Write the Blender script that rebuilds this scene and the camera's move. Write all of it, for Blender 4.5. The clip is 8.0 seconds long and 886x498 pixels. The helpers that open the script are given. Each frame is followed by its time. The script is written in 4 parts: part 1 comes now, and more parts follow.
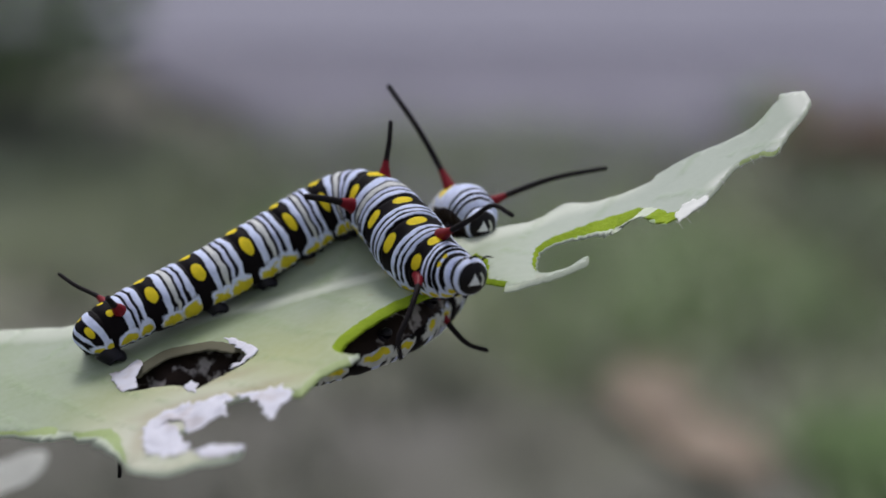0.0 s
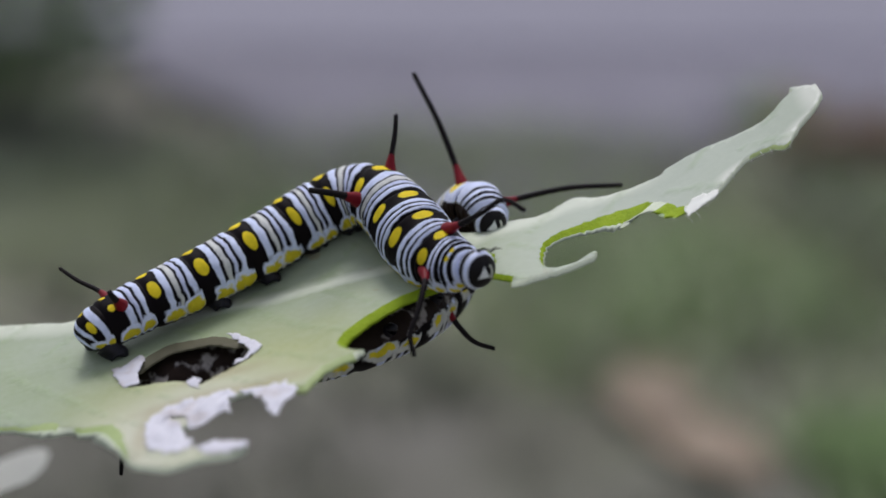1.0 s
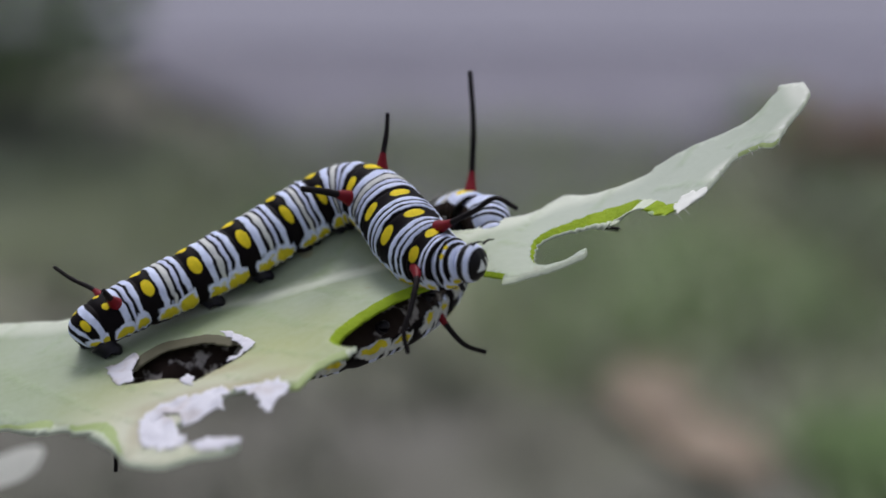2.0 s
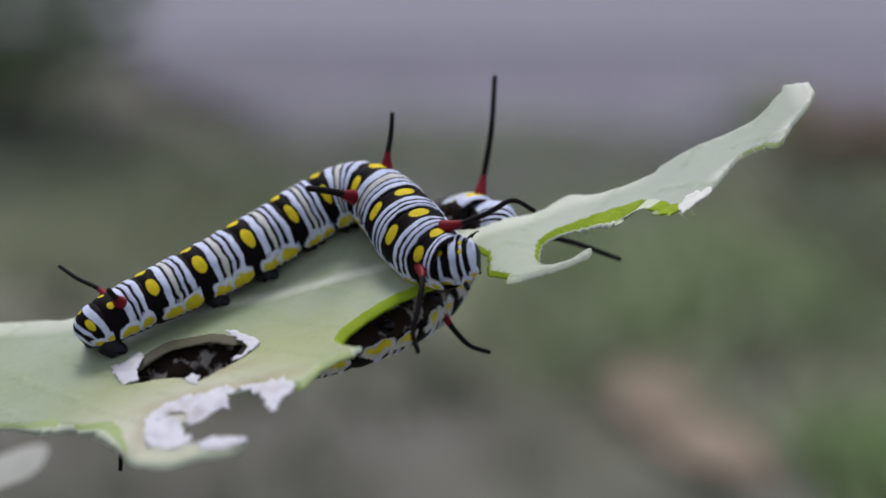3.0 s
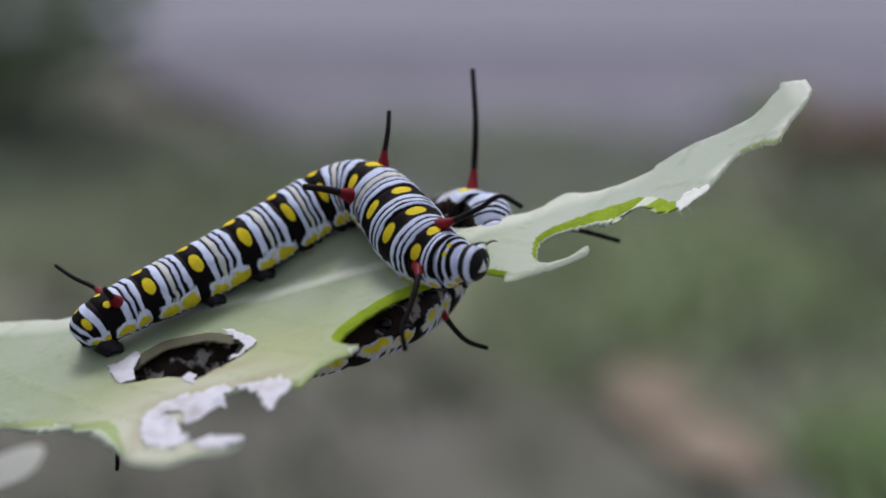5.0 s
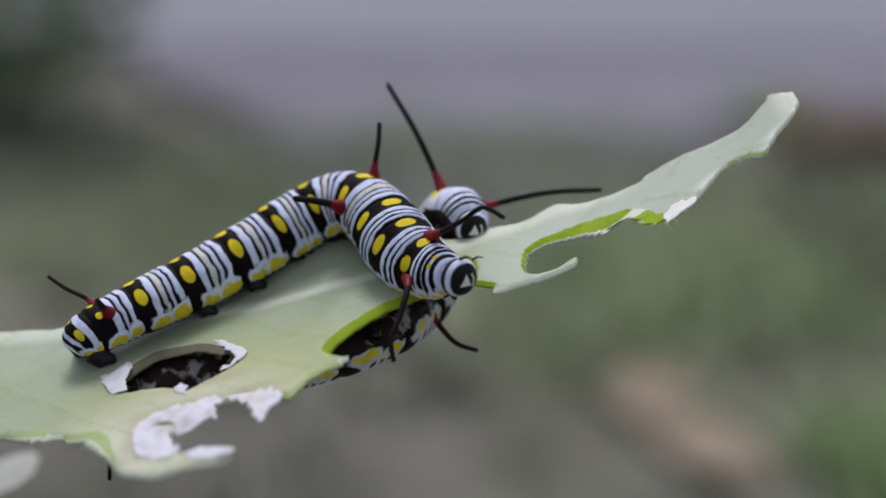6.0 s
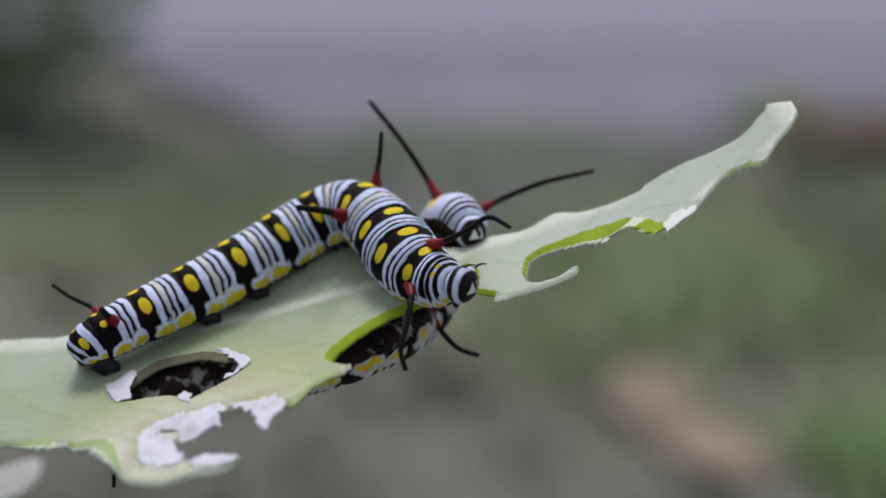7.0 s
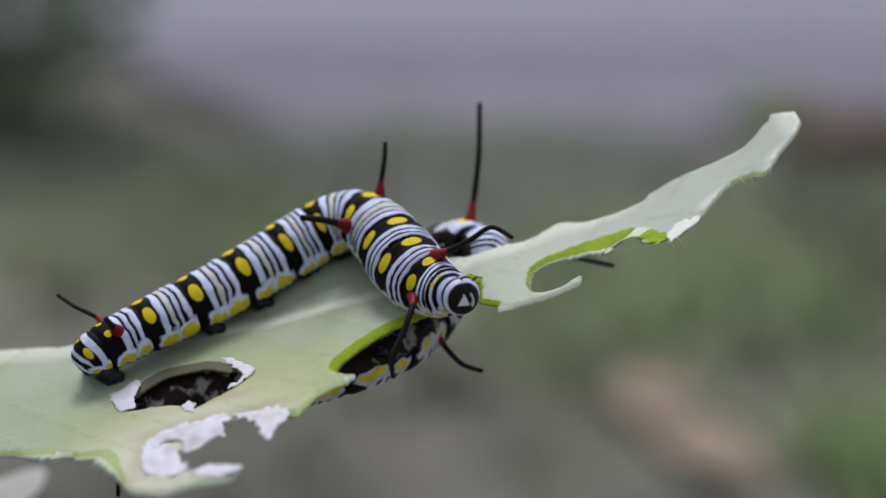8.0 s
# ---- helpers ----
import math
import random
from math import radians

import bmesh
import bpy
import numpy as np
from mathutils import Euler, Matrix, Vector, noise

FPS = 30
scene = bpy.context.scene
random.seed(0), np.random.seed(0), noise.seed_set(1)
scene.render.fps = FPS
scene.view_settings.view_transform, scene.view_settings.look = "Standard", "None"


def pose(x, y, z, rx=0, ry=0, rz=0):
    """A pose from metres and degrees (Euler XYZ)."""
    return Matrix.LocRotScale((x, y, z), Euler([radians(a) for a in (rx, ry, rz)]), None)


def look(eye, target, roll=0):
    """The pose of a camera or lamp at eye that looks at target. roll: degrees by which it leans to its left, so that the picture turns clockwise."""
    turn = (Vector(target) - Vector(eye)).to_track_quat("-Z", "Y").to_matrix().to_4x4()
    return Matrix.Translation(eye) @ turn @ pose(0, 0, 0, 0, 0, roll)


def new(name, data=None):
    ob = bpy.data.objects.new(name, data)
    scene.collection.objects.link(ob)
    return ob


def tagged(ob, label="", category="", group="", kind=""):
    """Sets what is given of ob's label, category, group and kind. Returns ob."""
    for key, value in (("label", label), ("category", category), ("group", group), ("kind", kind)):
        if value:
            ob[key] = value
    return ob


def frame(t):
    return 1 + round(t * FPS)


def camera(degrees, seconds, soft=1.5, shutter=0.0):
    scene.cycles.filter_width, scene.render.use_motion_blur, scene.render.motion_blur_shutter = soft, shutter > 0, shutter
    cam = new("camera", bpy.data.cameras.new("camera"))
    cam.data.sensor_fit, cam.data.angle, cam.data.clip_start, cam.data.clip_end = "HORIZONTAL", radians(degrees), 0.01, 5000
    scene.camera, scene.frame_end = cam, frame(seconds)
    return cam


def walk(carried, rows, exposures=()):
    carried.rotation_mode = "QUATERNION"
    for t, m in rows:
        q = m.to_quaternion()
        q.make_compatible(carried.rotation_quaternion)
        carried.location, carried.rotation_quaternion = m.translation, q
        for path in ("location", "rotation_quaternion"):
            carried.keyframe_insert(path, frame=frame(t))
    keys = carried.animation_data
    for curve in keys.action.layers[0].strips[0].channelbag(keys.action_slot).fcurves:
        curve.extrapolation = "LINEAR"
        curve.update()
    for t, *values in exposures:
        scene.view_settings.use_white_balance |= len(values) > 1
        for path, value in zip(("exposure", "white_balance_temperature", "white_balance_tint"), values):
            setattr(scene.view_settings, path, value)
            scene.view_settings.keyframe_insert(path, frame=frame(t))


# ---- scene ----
cam = camera(28.0, 8.0, soft=1.65)

# ---- camera: on a tripod, looking 20 degrees down at a leaf 15 cm away ----
EYE_HEIGHT, DOWN, REACH = 0.50, 20.0, 0.150
CAM = pose(0, 0, EYE_HEIGHT, 90 - DOWN, 0, 0)
walk(cam, [(0.0, CAM), (8.0, CAM)], [(0.0, -0.04, 6200, 13), (4.7, -0.04, 6200, 13), (6.0, 0.0, 6200, 13), (8.0, 0.03, 6200, 13)])
cam.data.dof.use_dof = True
cam.data.dof.focus_distance = 0.1465
cam.data.dof.aperture_fstop = 13.0
cam.data.dof.aperture_blades = 7

# the plant's own space: x to the right, y away, z up, in the camera's heading and tilt
BASE = pose(0, 0, EYE_HEIGHT, -DOWN, 0, 0) @ Matrix.Translation((0, REACH, 0))
MM = 0.001

# ---- light: bright overcast ----
world = bpy.data.worlds.new("overcast")
scene.world = world
world.use_nodes = True
wn = world.node_tree.nodes
sky = wn.new("ShaderNodeTexSky")
sky.sky_type, sky.sun_disc = "NISHITA", False
sky.sun_elevation, sky.sun_rotation = radians(60), radians(-5)
sky.air_density, sky.dust_density = 1.0, 3.0
cloud = wn.new("ShaderNodeHueSaturation")
cloud.inputs["Saturation"].default_value = 0.35
world.node_tree.links.new(sky.outputs[0], cloud.inputs["Color"])
world.node_tree.links.new(cloud.outputs[0], wn["Background"].inputs[0])
wn["Background"].inputs[1].default_value = 0.121
sun = new("sun", bpy.data.lights.new("sun", "SUN"))
sun.data.energy, sun.data.angle, sun.data.color = 1.55, radians(22), (1.0, 0.97, 0.92)
sun.matrix_world = look((-0.1, 1.15, 2.0), (0, 0, 0))


# ---- material helpers ----
class Nodes:
    def __init__(self, name):
        self.mat = bpy.data.materials.new(name)
        self.mat.use_nodes = True
        self.t = self.mat.node_tree
        self.bsdf = self.t.nodes["Principled BSDF"]

    def put(self, socket, value):
        if isinstance(value, bpy.types.NodeSocket):
            self.t.links.new(value, socket)
        elif isinstance(value, tuple) and len(value) == 3 and socket.type == "RGBA":
            socket.default_value = (*value, 1)
        else:
            socket.default_value = value

    def math(self, op, a, b=0.0, clamp=False):
        n = self.t.nodes.new("ShaderNodeMath")
        n.operation, n.use_clamp = op, clamp
        self.put(n.inputs[0], a), self.put(n.inputs[1], b)
        return n.outputs[0]

    def mix(self, f, a, b):
        n = self.t.nodes.new("ShaderNodeMix")
        n.data_type = "RGBA"
        self.put(n.inputs[0], f), self.put(n.inputs[6], a), self.put(n.inputs[7], b)
        return n.outputs[2]

    def step(self, x, lo, hi):
        n = self.t.nodes.new("ShaderNodeMapRange")
        n.interpolation_type = "SMOOTHSTEP"
        self.put(n.inputs[0], x), self.put(n.inputs[1], lo), self.put(n.inputs[2], hi)
        return n.outputs[0]

    def attr(self, name):
        n = self.t.nodes.new("ShaderNodeAttribute")
        n.attribute_name = name
        return n.outputs["Fac"]

    def coords(self):
        return self.t.nodes.new("ShaderNodeTexCoord").outputs["Object"]

    def xyz(self, v):
        n = self.t.nodes.new("ShaderNodeSeparateXYZ")
        self.put(n.inputs[0], v)
        return n.outputs

    def noise(self, scale, detail=3.0, rough=0.55, at=None, distort=0.0):
        n = self.t.nodes.new("ShaderNodeTexNoise")
        self.put(n.inputs["Vector"], at if at is not None else self.coords())
        n.inputs["Scale"].default_value, n.inputs["Detail"].default_value = scale, detail
        n.inputs["Roughness"].default_value, n.inputs["Distortion"].default_value = rough, distort
        return n.outputs[0]

    def ramp(self, f, stops, mode="LINEAR"):
        n = self.t.nodes.new("ShaderNodeValToRGB")
        n.color_ramp.interpolation = mode
        e = n.color_ramp.elements
        while len(e) < len(stops):
            e.new(0.5)
        for el, (p, c) in zip(e, stops):
            el.position, el.color = p, (*c, 1)
        self.put(n.inputs[0], f)
        return n.outputs[0]

    def spot(self, u, v, u0, v0, ru, rv, soft=0.12):
        """1 inside an ellipse about (u0, v0), 0 outside."""
        a = self.math("DIVIDE", self.math("SUBTRACT", u, u0), ru)
        b = self.math("DIVIDE", self.math("SUBTRACT", v, v0), rv)
        d = self.math("SQRT", self.math("ADD", self.math("MULTIPLY", a, a), self.math("MULTIPLY", b, b)))
        return self.math("SUBTRACT", 1.0, self.step(d, 1.0 - soft, 1.0 + soft))

    def finish(self, colour, rough=0.5, bump=None, strength=0.3, distance=0.0001, **more):
        self.put(self.bsdf.inputs["Base Color"], colour)
        self.put(self.bsdf.inputs["Roughness"], rough)
        for key, value in more.items():
            self.put(self.bsdf.inputs[key.replace("_", " ")], value)
        if bump is not None:
            n = self.t.nodes.new("ShaderNodeBump")
            n.inputs["Strength"].default_value, n.inputs["Distance"].default_value = strength, distance
            self.put(n.inputs["Height"], bump)
            self.t.links.new(n.outputs[0], self.bsdf.inputs["Normal"])
        return self.mat


WHITE, CREAM, BLACK = (0.73, 0.785, 1.00), (0.68, 0.68, 0.66), (0.0075, 0.0055, 0.0065)
PALE = (0.65, 0.69, 0.90)
YELLOW = (0.87, 0.69, 0.03)


def skin(name, stripes, spots, lower=True, furrows=(), lobe=1.0, belly_from=0.665, slant=0.06, fold=WHITE, belly_mark=(0.38, 0.34, 0.32)):
    """Caterpillar skin: rings across the segment, dorsal spots as (along, round, half sizes), a yellow fold along the flank."""
    n = Nodes(name)
    u, v = n.attr("along"), n.attr("round")
    swirl = n.math("SUBTRACT", n.noise(330.0, 3.0, distort=0.4), 0.5)
    swirl2 = n.math("SUBTRACT", n.noise(430.0, 3.0, distort=0.4), 0.5)
    lean = n.math("MULTIPLY", n.math("SUBTRACT", v, 0.3), slant)
    ripple = n.math("SUBTRACT", n.noise(1150.0, 2.0), 0.5)
    uu = n.math("ADD", n.math("ADD", n.math("ADD", u, n.math("MULTIPLY", swirl, 0.17)), n.math("MULTIPLY", ripple, 0.055)), lean)
    us = n.math("ADD", n.math("ADD", u, n.math("MULTIPLY", swirl, 0.07)), n.math("MULTIPLY", ripple, 0.05))
    col = n.ramp(uu, stripes)
    # furrows: black lines that widen from the back down the flank
    for u0, top, low in furrows:
        half = n.math("ADD", top, n.math("MULTIPLY", n.step(v, 0.12, 0.50), low - top))
        half = n.math("MULTIPLY", half, n.math("ADD", 0.55, n.noise(520.0 + 90 * u0, 2.0)))
        off = n.math("SUBTRACT", n.math("ABSOLUTE", n.math("SUBTRACT", uu, u0)), half)
        col = n.mix(n.math("SUBTRACT", 1.0, n.step(off, -0.022, 0.022)), col, BLACK)
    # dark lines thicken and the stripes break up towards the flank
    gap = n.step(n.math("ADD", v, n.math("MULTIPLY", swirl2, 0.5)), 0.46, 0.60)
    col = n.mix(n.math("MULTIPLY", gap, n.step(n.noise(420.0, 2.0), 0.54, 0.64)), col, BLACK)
    vv = n.math("ADD", v, n.math("MULTIPLY", swirl2, 0.13))
    vs = n.math("ADD", v, n.math("MULTIPLY", swirl2, 0.05))
    ul = n.math("ADD", uu, n.math("MULTIPLY", n.math("SUBTRACT", n.noise(700.0, 2.0), 0.5), 0.30))
    vl = n.math("ADD", vv, n.math("MULTIPLY", n.math("SUBTRACT", n.noise(900.0, 2.0), 0.5), 0.19))
    if lower:
        for u0, v0, ru, rv in ((0.37, 0.590, 0.200, 0.085), (0.80, 0.575, 0.190, 0.085)):
            col = n.mix(n.spot(ul, vl, u0, v0 - 0.022, ru + 0.035, rv + 0.03, 0.15), col, fold)
            col = n.mix(n.spot(ul, vl, u0, v0 + 0.002, ru * 0.86 * lobe, rv * 0.78 * lobe, 0.22), col, (0.74, 0.60, 0.035))
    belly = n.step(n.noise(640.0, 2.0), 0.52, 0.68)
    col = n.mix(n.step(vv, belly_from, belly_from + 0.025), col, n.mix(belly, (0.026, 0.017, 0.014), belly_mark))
    for u0, v0, ru, rv in spots:
        col = n.mix(n.spot(us, vs, u0, v0, ru, rv, 0.10), col, n.mix(n.noise(600.0, 2.0), YELLOW, (0.80, 0.60, 0.02)))
    fine = n.noise(3800.0, 3.0)
    mottle = n.t.nodes.new("ShaderNodeMix")
    mottle.data_type, mottle.blend_type = "RGBA", "MULTIPLY"
    n.put(mottle.inputs[0], n.math("MULTIPLY", n.step(n.noise(1100.0, 3.0), 0.35, 0.75), 0.45))
    n.put(mottle.inputs[6], col), n.put(mottle.inputs[7], (0.52, 0.54, 0.62))
    return n.finish(mottle.outputs[2], 0.55, fine, 0.3, 0.00006, Specular_IOR_Level=0.05)


def rings(*pairs):
    """Colour stops for stripes: (start, colour), each with crisp but not razor-sharp edges."""
    stops = [(0.0, pairs[0][1])]
    for (p, c), (_, before) in zip(pairs[1:], pairs):
        stops += [(p - 0.012, before), (p + 0.012, c)]
    return stops


ABDOMEN = rings((0, BLACK), (0.31, WHITE), (0.455, BLACK), (0.485, CREAM), (0.61, BLACK), (0.64, PALE), (0.745, BLACK), (0.78, WHITE), (0.90, BLACK))
FURROWS = ((0.470, 0.022, 0.042), (0.625, 0.020, 0.036), (0.762, 0.024, 0.044))
THORAX = rings((0, BLACK), (0.50, WHITE), (0.615, BLACK), (0.68, WHITE), (0.785, BLACK), (0.84, WHITE), (0.92, BLACK))
COLLAR = rings((0, WHITE), (0.13, BLACK), (0.36, WHITE), (0.51, BLACK), (0.80, WHITE))
TAIL = rings((0, BLACK), (0.07, WHITE), (0.19, BLACK), (0.31, WHITE), (0.41, BLACK), (0.66, WHITE), (0.86, BLACK))
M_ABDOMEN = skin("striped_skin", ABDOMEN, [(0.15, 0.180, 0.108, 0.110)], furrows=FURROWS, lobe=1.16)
# flank fold greyed for the leaf's shade overhead; its yellow lobes are smaller
M_UNDERHUNG_SHADED = skin("striped_skin_shaded", ABDOMEN, [(0.15, 0.180, 0.108, 0.110)], furrows=FURROWS, lobe=0.74, fold=(0.60, 0.60, 0.56))
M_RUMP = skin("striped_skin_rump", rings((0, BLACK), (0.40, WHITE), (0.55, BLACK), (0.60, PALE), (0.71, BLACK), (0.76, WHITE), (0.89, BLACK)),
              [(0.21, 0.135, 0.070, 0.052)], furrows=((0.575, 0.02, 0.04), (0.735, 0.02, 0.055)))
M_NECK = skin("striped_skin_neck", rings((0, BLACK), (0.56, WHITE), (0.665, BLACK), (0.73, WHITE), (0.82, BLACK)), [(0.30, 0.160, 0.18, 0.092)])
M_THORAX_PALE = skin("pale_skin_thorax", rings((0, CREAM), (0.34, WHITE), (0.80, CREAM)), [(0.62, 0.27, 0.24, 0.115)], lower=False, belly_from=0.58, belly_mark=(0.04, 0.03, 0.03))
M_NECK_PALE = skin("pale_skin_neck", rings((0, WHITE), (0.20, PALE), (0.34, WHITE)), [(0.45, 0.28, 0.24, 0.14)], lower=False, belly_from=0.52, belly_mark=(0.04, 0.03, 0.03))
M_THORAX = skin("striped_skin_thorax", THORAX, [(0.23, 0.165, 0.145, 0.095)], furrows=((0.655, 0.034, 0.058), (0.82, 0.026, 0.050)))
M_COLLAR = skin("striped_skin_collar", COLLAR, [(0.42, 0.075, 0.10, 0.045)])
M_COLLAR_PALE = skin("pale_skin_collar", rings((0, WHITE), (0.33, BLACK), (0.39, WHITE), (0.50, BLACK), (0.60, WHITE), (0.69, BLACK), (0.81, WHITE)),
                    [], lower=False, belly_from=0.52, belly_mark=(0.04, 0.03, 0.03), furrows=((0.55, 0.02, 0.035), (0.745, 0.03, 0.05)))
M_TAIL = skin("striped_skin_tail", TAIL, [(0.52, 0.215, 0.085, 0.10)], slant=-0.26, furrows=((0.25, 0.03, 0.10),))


def head_skin():
    n = Nodes("head_capsule")
    r, hx, hz = n.attr("ring"), n.attr("side"), n.attr("rise")
    wob = n.math("MULTIPLY", n.math("SUBTRACT", n.noise(500.0, 2.0), 0.5), 0.05)
    col = n.ramp(n.math("ADD", r, wob), rings((0, BLACK), (0.32, WHITE), (0.43, BLACK), (0.56, WHITE), (0.66, BLACK)))
    ax = n.math("ABSOLUTE", n.math("SUBTRACT", hx, 0.10))
    tri = n.math("MULTIPLY", n.step(n.math("SUBTRACT", n.math("MULTIPLY", n.math("SUBTRACT", 0.40, hz), 0.55), ax), -0.01, 0.07),
                 n.step(hz, -0.30, -0.24))
    col = n.mix(tri, col, (0.84, 0.85, 0.84))
    arc = n.math("MULTIPLY", n.spot(n.math("SUBTRACT", hx, n.math("MULTIPLY", hz, 0.2)), hz, -0.35, -0.02, 0.13, 0.38), n.step(r, 0.10, 0.12))
    col = n.mix(arc, col, (0.62, 0.63, 0.55))
    return n.finish(col, 0.45, n.noise(2500.0), 0.15, 0.00005, Specular_IOR_Level=0.2)


def plain(name, a, b, scale, rough, strength=0.3, **more):
    n = Nodes(name)
    return n.finish(n.mix(n.noise(scale, 4.0), a, b), rough, n.noise(scale * 4, 3.0), strength, **more)


M_HEAD = head_skin()
M_HORN = plain("black_filament", (0.004, 0.003, 0.004), (0.014, 0.009, 0.010), 900.0, 0.6, Specular_IOR_Level=0.15)
M_HORN_ROOT = plain("crimson_filament_root", (0.12, 0.003, 0.008), (0.27, 0.009, 0.02), 700.0, 0.5, Specular_IOR_Level=0.2)
M_FOOT = plain("black_proleg", (0.005, 0.004, 0.007), (0.014, 0.011, 0.020), 800.0, 0.4, Specular_IOR_Level=0.3)


def leaf_skin(name, a, b, yellowing, veins):
    n = Nodes(name)
    p = n.coords()
    x, y, z = n.xyz(p)[:3]
    col = n.mix(n.step(n.noise(90.0, 4.0), 0.35, 0.68), a, b)
    warm = n.step(n.math("ADD", n.math("MULTIPLY", y, -48.0), n.math("MULTIPLY", n.noise(70.0, 3.0), 0.60)), 0.34, 0.80)
    left = n.step(x, -0.034, -0.022)
    col = n.mix(n.math("MULTIPLY", n.math("MULTIPLY", warm, left), n.math("SUBTRACT", 0.75, n.step(x, -0.014, 0.0))), col, yellowing)
    col = n.mix(n.math("MULTIPLY", n.step(x, -0.004, 0.014), 0.8), col, (0.41, 0.455, 0.385))
    bleach = n.spot(x, y, -0.0200, -0.0155, 0.0085, 0.0062, 0.6)
    col = n.mix(n.math("MULTIPLY", bleach, 0.75), col, (0.62, 0.61, 0.52))
    for u0, v0, ru, rv in ((0.0304, 0.0004, 0.0011, 0.0034), (0.0288, -0.0036, 0.0016, 0.0012), (0.0233, -0.0037, 0.0014, 0.0010)):
        col = n.mix(n.math("MULTIPLY", n.spot(x, y, u0, v0, ru, rv, 0.6), 0.8), col, (0.66, 0.67, 0.60))
    # midrib and side veins
    side = n.attr("vein")
    rib = n.attr("midrib")
    col = n.mix(n.math("MULTIPLY", rib, 0.75), col, veins)
    col = n.mix(n.math("MULTIPLY", side, 0.30), col, (0.22, 0.33, 0.12))
    # brown fringe where the dry skin begins
    for u0, v0, ru, rv in ((-0.0195, -0.0120, 0.0042, 0.0007), (-0.0140, -0.0124, 0.0030, 0.0006), (-0.0229, -0.0150, 0.0007, 0.0026), (-0.0176, -0.0095, 0.0030, 0.0006)):
        col = n.mix(n.math("MULTIPLY", n.spot(x, y, u0, v0, ru, rv, 0.8), 0.45), col, (0.33, 0.25, 0.12))
    # brown flecks
    fleck = n.math("MULTIPLY", n.step(n.noise(420.0, 2.0), 0.66, 0.74), n.step(n.noise(60.0), 0.5, 0.6))
    col = n.mix(n.math("MULTIPLY", fleck, 0.5), col, (0.30, 0.22, 0.09))
    col = n.mix(n.math("MULTIPLY", n.noise(1400.0, 3.0), 0.18), col, (0.62, 0.66, 0.58))
    h = n.math("ADD", n.math("MULTIPLY", n.noise(700.0, 4.0), 0.6), n.math("ADD", n.math("MULTIPLY", rib, 1.2), side))
    return n.finish(col, 0.52, h, 0.35, 0.00012, Subsurface_Weight=0.0, Specular_IOR_Level=0.4)


M_LEAF = leaf_skin("waxy_leaf_upper", (0.266, 0.328, 0.180), (0.328, 0.380, 0.272), (0.385, 0.405, 0.115), (0.66, 0.69, 0.58))
M_UNDER = plain("leaf_underside", (0.24, 0.34, 0.14), (0.32, 0.42, 0.20), 200.0, 0.6)
M_CUT = plain("fresh_leaf_cut", (0.17, 0.275, 0.006), (0.34, 0.44, 0.03), 620.0, 0.75, 0.6, distance=0.0002, Specular_IOR_Level=0.1)
M_HEALED = plain("healed_leaf_cut", (0.27, 0.37, 0.10), (0.42, 0.50, 0.22), 260.0, 0.5, 0.4, distance=0.0002)
M_RIND = plain("pale_leaf_rim", (0.50, 0.56, 0.40), (0.66, 0.70, 0.56), 500.0, 0.55)
M_PALE = plain("whitish_leaf", (0.66, 0.67, 0.62), (0.80, 0.80, 0.76), 120.0, 0.7)
# brown of an old cut, its colour lowered further for shade inside the hole
M_STALE_SHADED = plain("browned_shaded_leaf_cut", (0.07, 0.066, 0.034), (0.16, 0.145, 0.085), 250.0, 0.7)


def paper_skin():
    n = Nodes("papery_dry_leaf")
    col = n.mix(n.noise(260.0, 4.0), (0.55, 0.54, 0.61), (0.82, 0.81, 0.88))
    col = n.mix(n.math("MULTIPLY", n.step(n.noise(330.0, 3.0), 0.52, 0.68), 0.45), col, (0.46, 0.38, 0.34))
    return n.finish(col, 0.8, n.noise(900.0, 3.0), 0.4, 0.00012)


M_DRY = paper_skin()


# ---- mesh helpers ----
def part(name, bm, material, parent, label="", pivot=(0, 0, 0)):
    """Links a bmesh, in millimetres of its thing's space, as one mesh under a thing or part; pivot is its origin."""
    me = bpy.data.meshes.new(name)
    bm.to_mesh(me)
    bm.free()
    return part_mesh(name, me, material, parent, label, pivot)


def part_mesh(name, me, material, parent, label="", pivot=(0, 0, 0)):
    me.transform(Matrix.Scale(MM, 4) @ Matrix.Translation(-Vector(pivot)))
    for m in material if isinstance(material, (list, tuple)) else (material,):
        me.materials.append(m)
    me.shade_smooth()
    ob = new(name, me)
    ob.parent = parent
    home = Vector(parent["pivot"]) if parent is not None and "pivot" in parent else Vector((0, 0, 0))
    ob.location = (Vector(pivot) - home) * MM
    ob["pivot"] = tuple(pivot)
    return tagged(ob, label) if label else ob


def smooth_line(points, steps):
    """Catmull-Rom through the points; each point may carry a radius."""
    pts = [np.array(p, float) for p in points]
    pts = [2 * pts[0] - pts[1], *pts, 2 * pts[-1] - pts[-2]]
    out = []
    for a, b, c, d in zip(pts, pts[1:], pts[2:], pts[3:]):
        for i in range(steps):
            t = i / steps
            out.append(0.5 * (2 * b + (c - a) * t + (2 * a - 5 * b + 4 * c - d) * t * t + (3 * b - a - 3 * c + d) * t ** 3))
    out.append(pts[-2])
    return np.array(out)


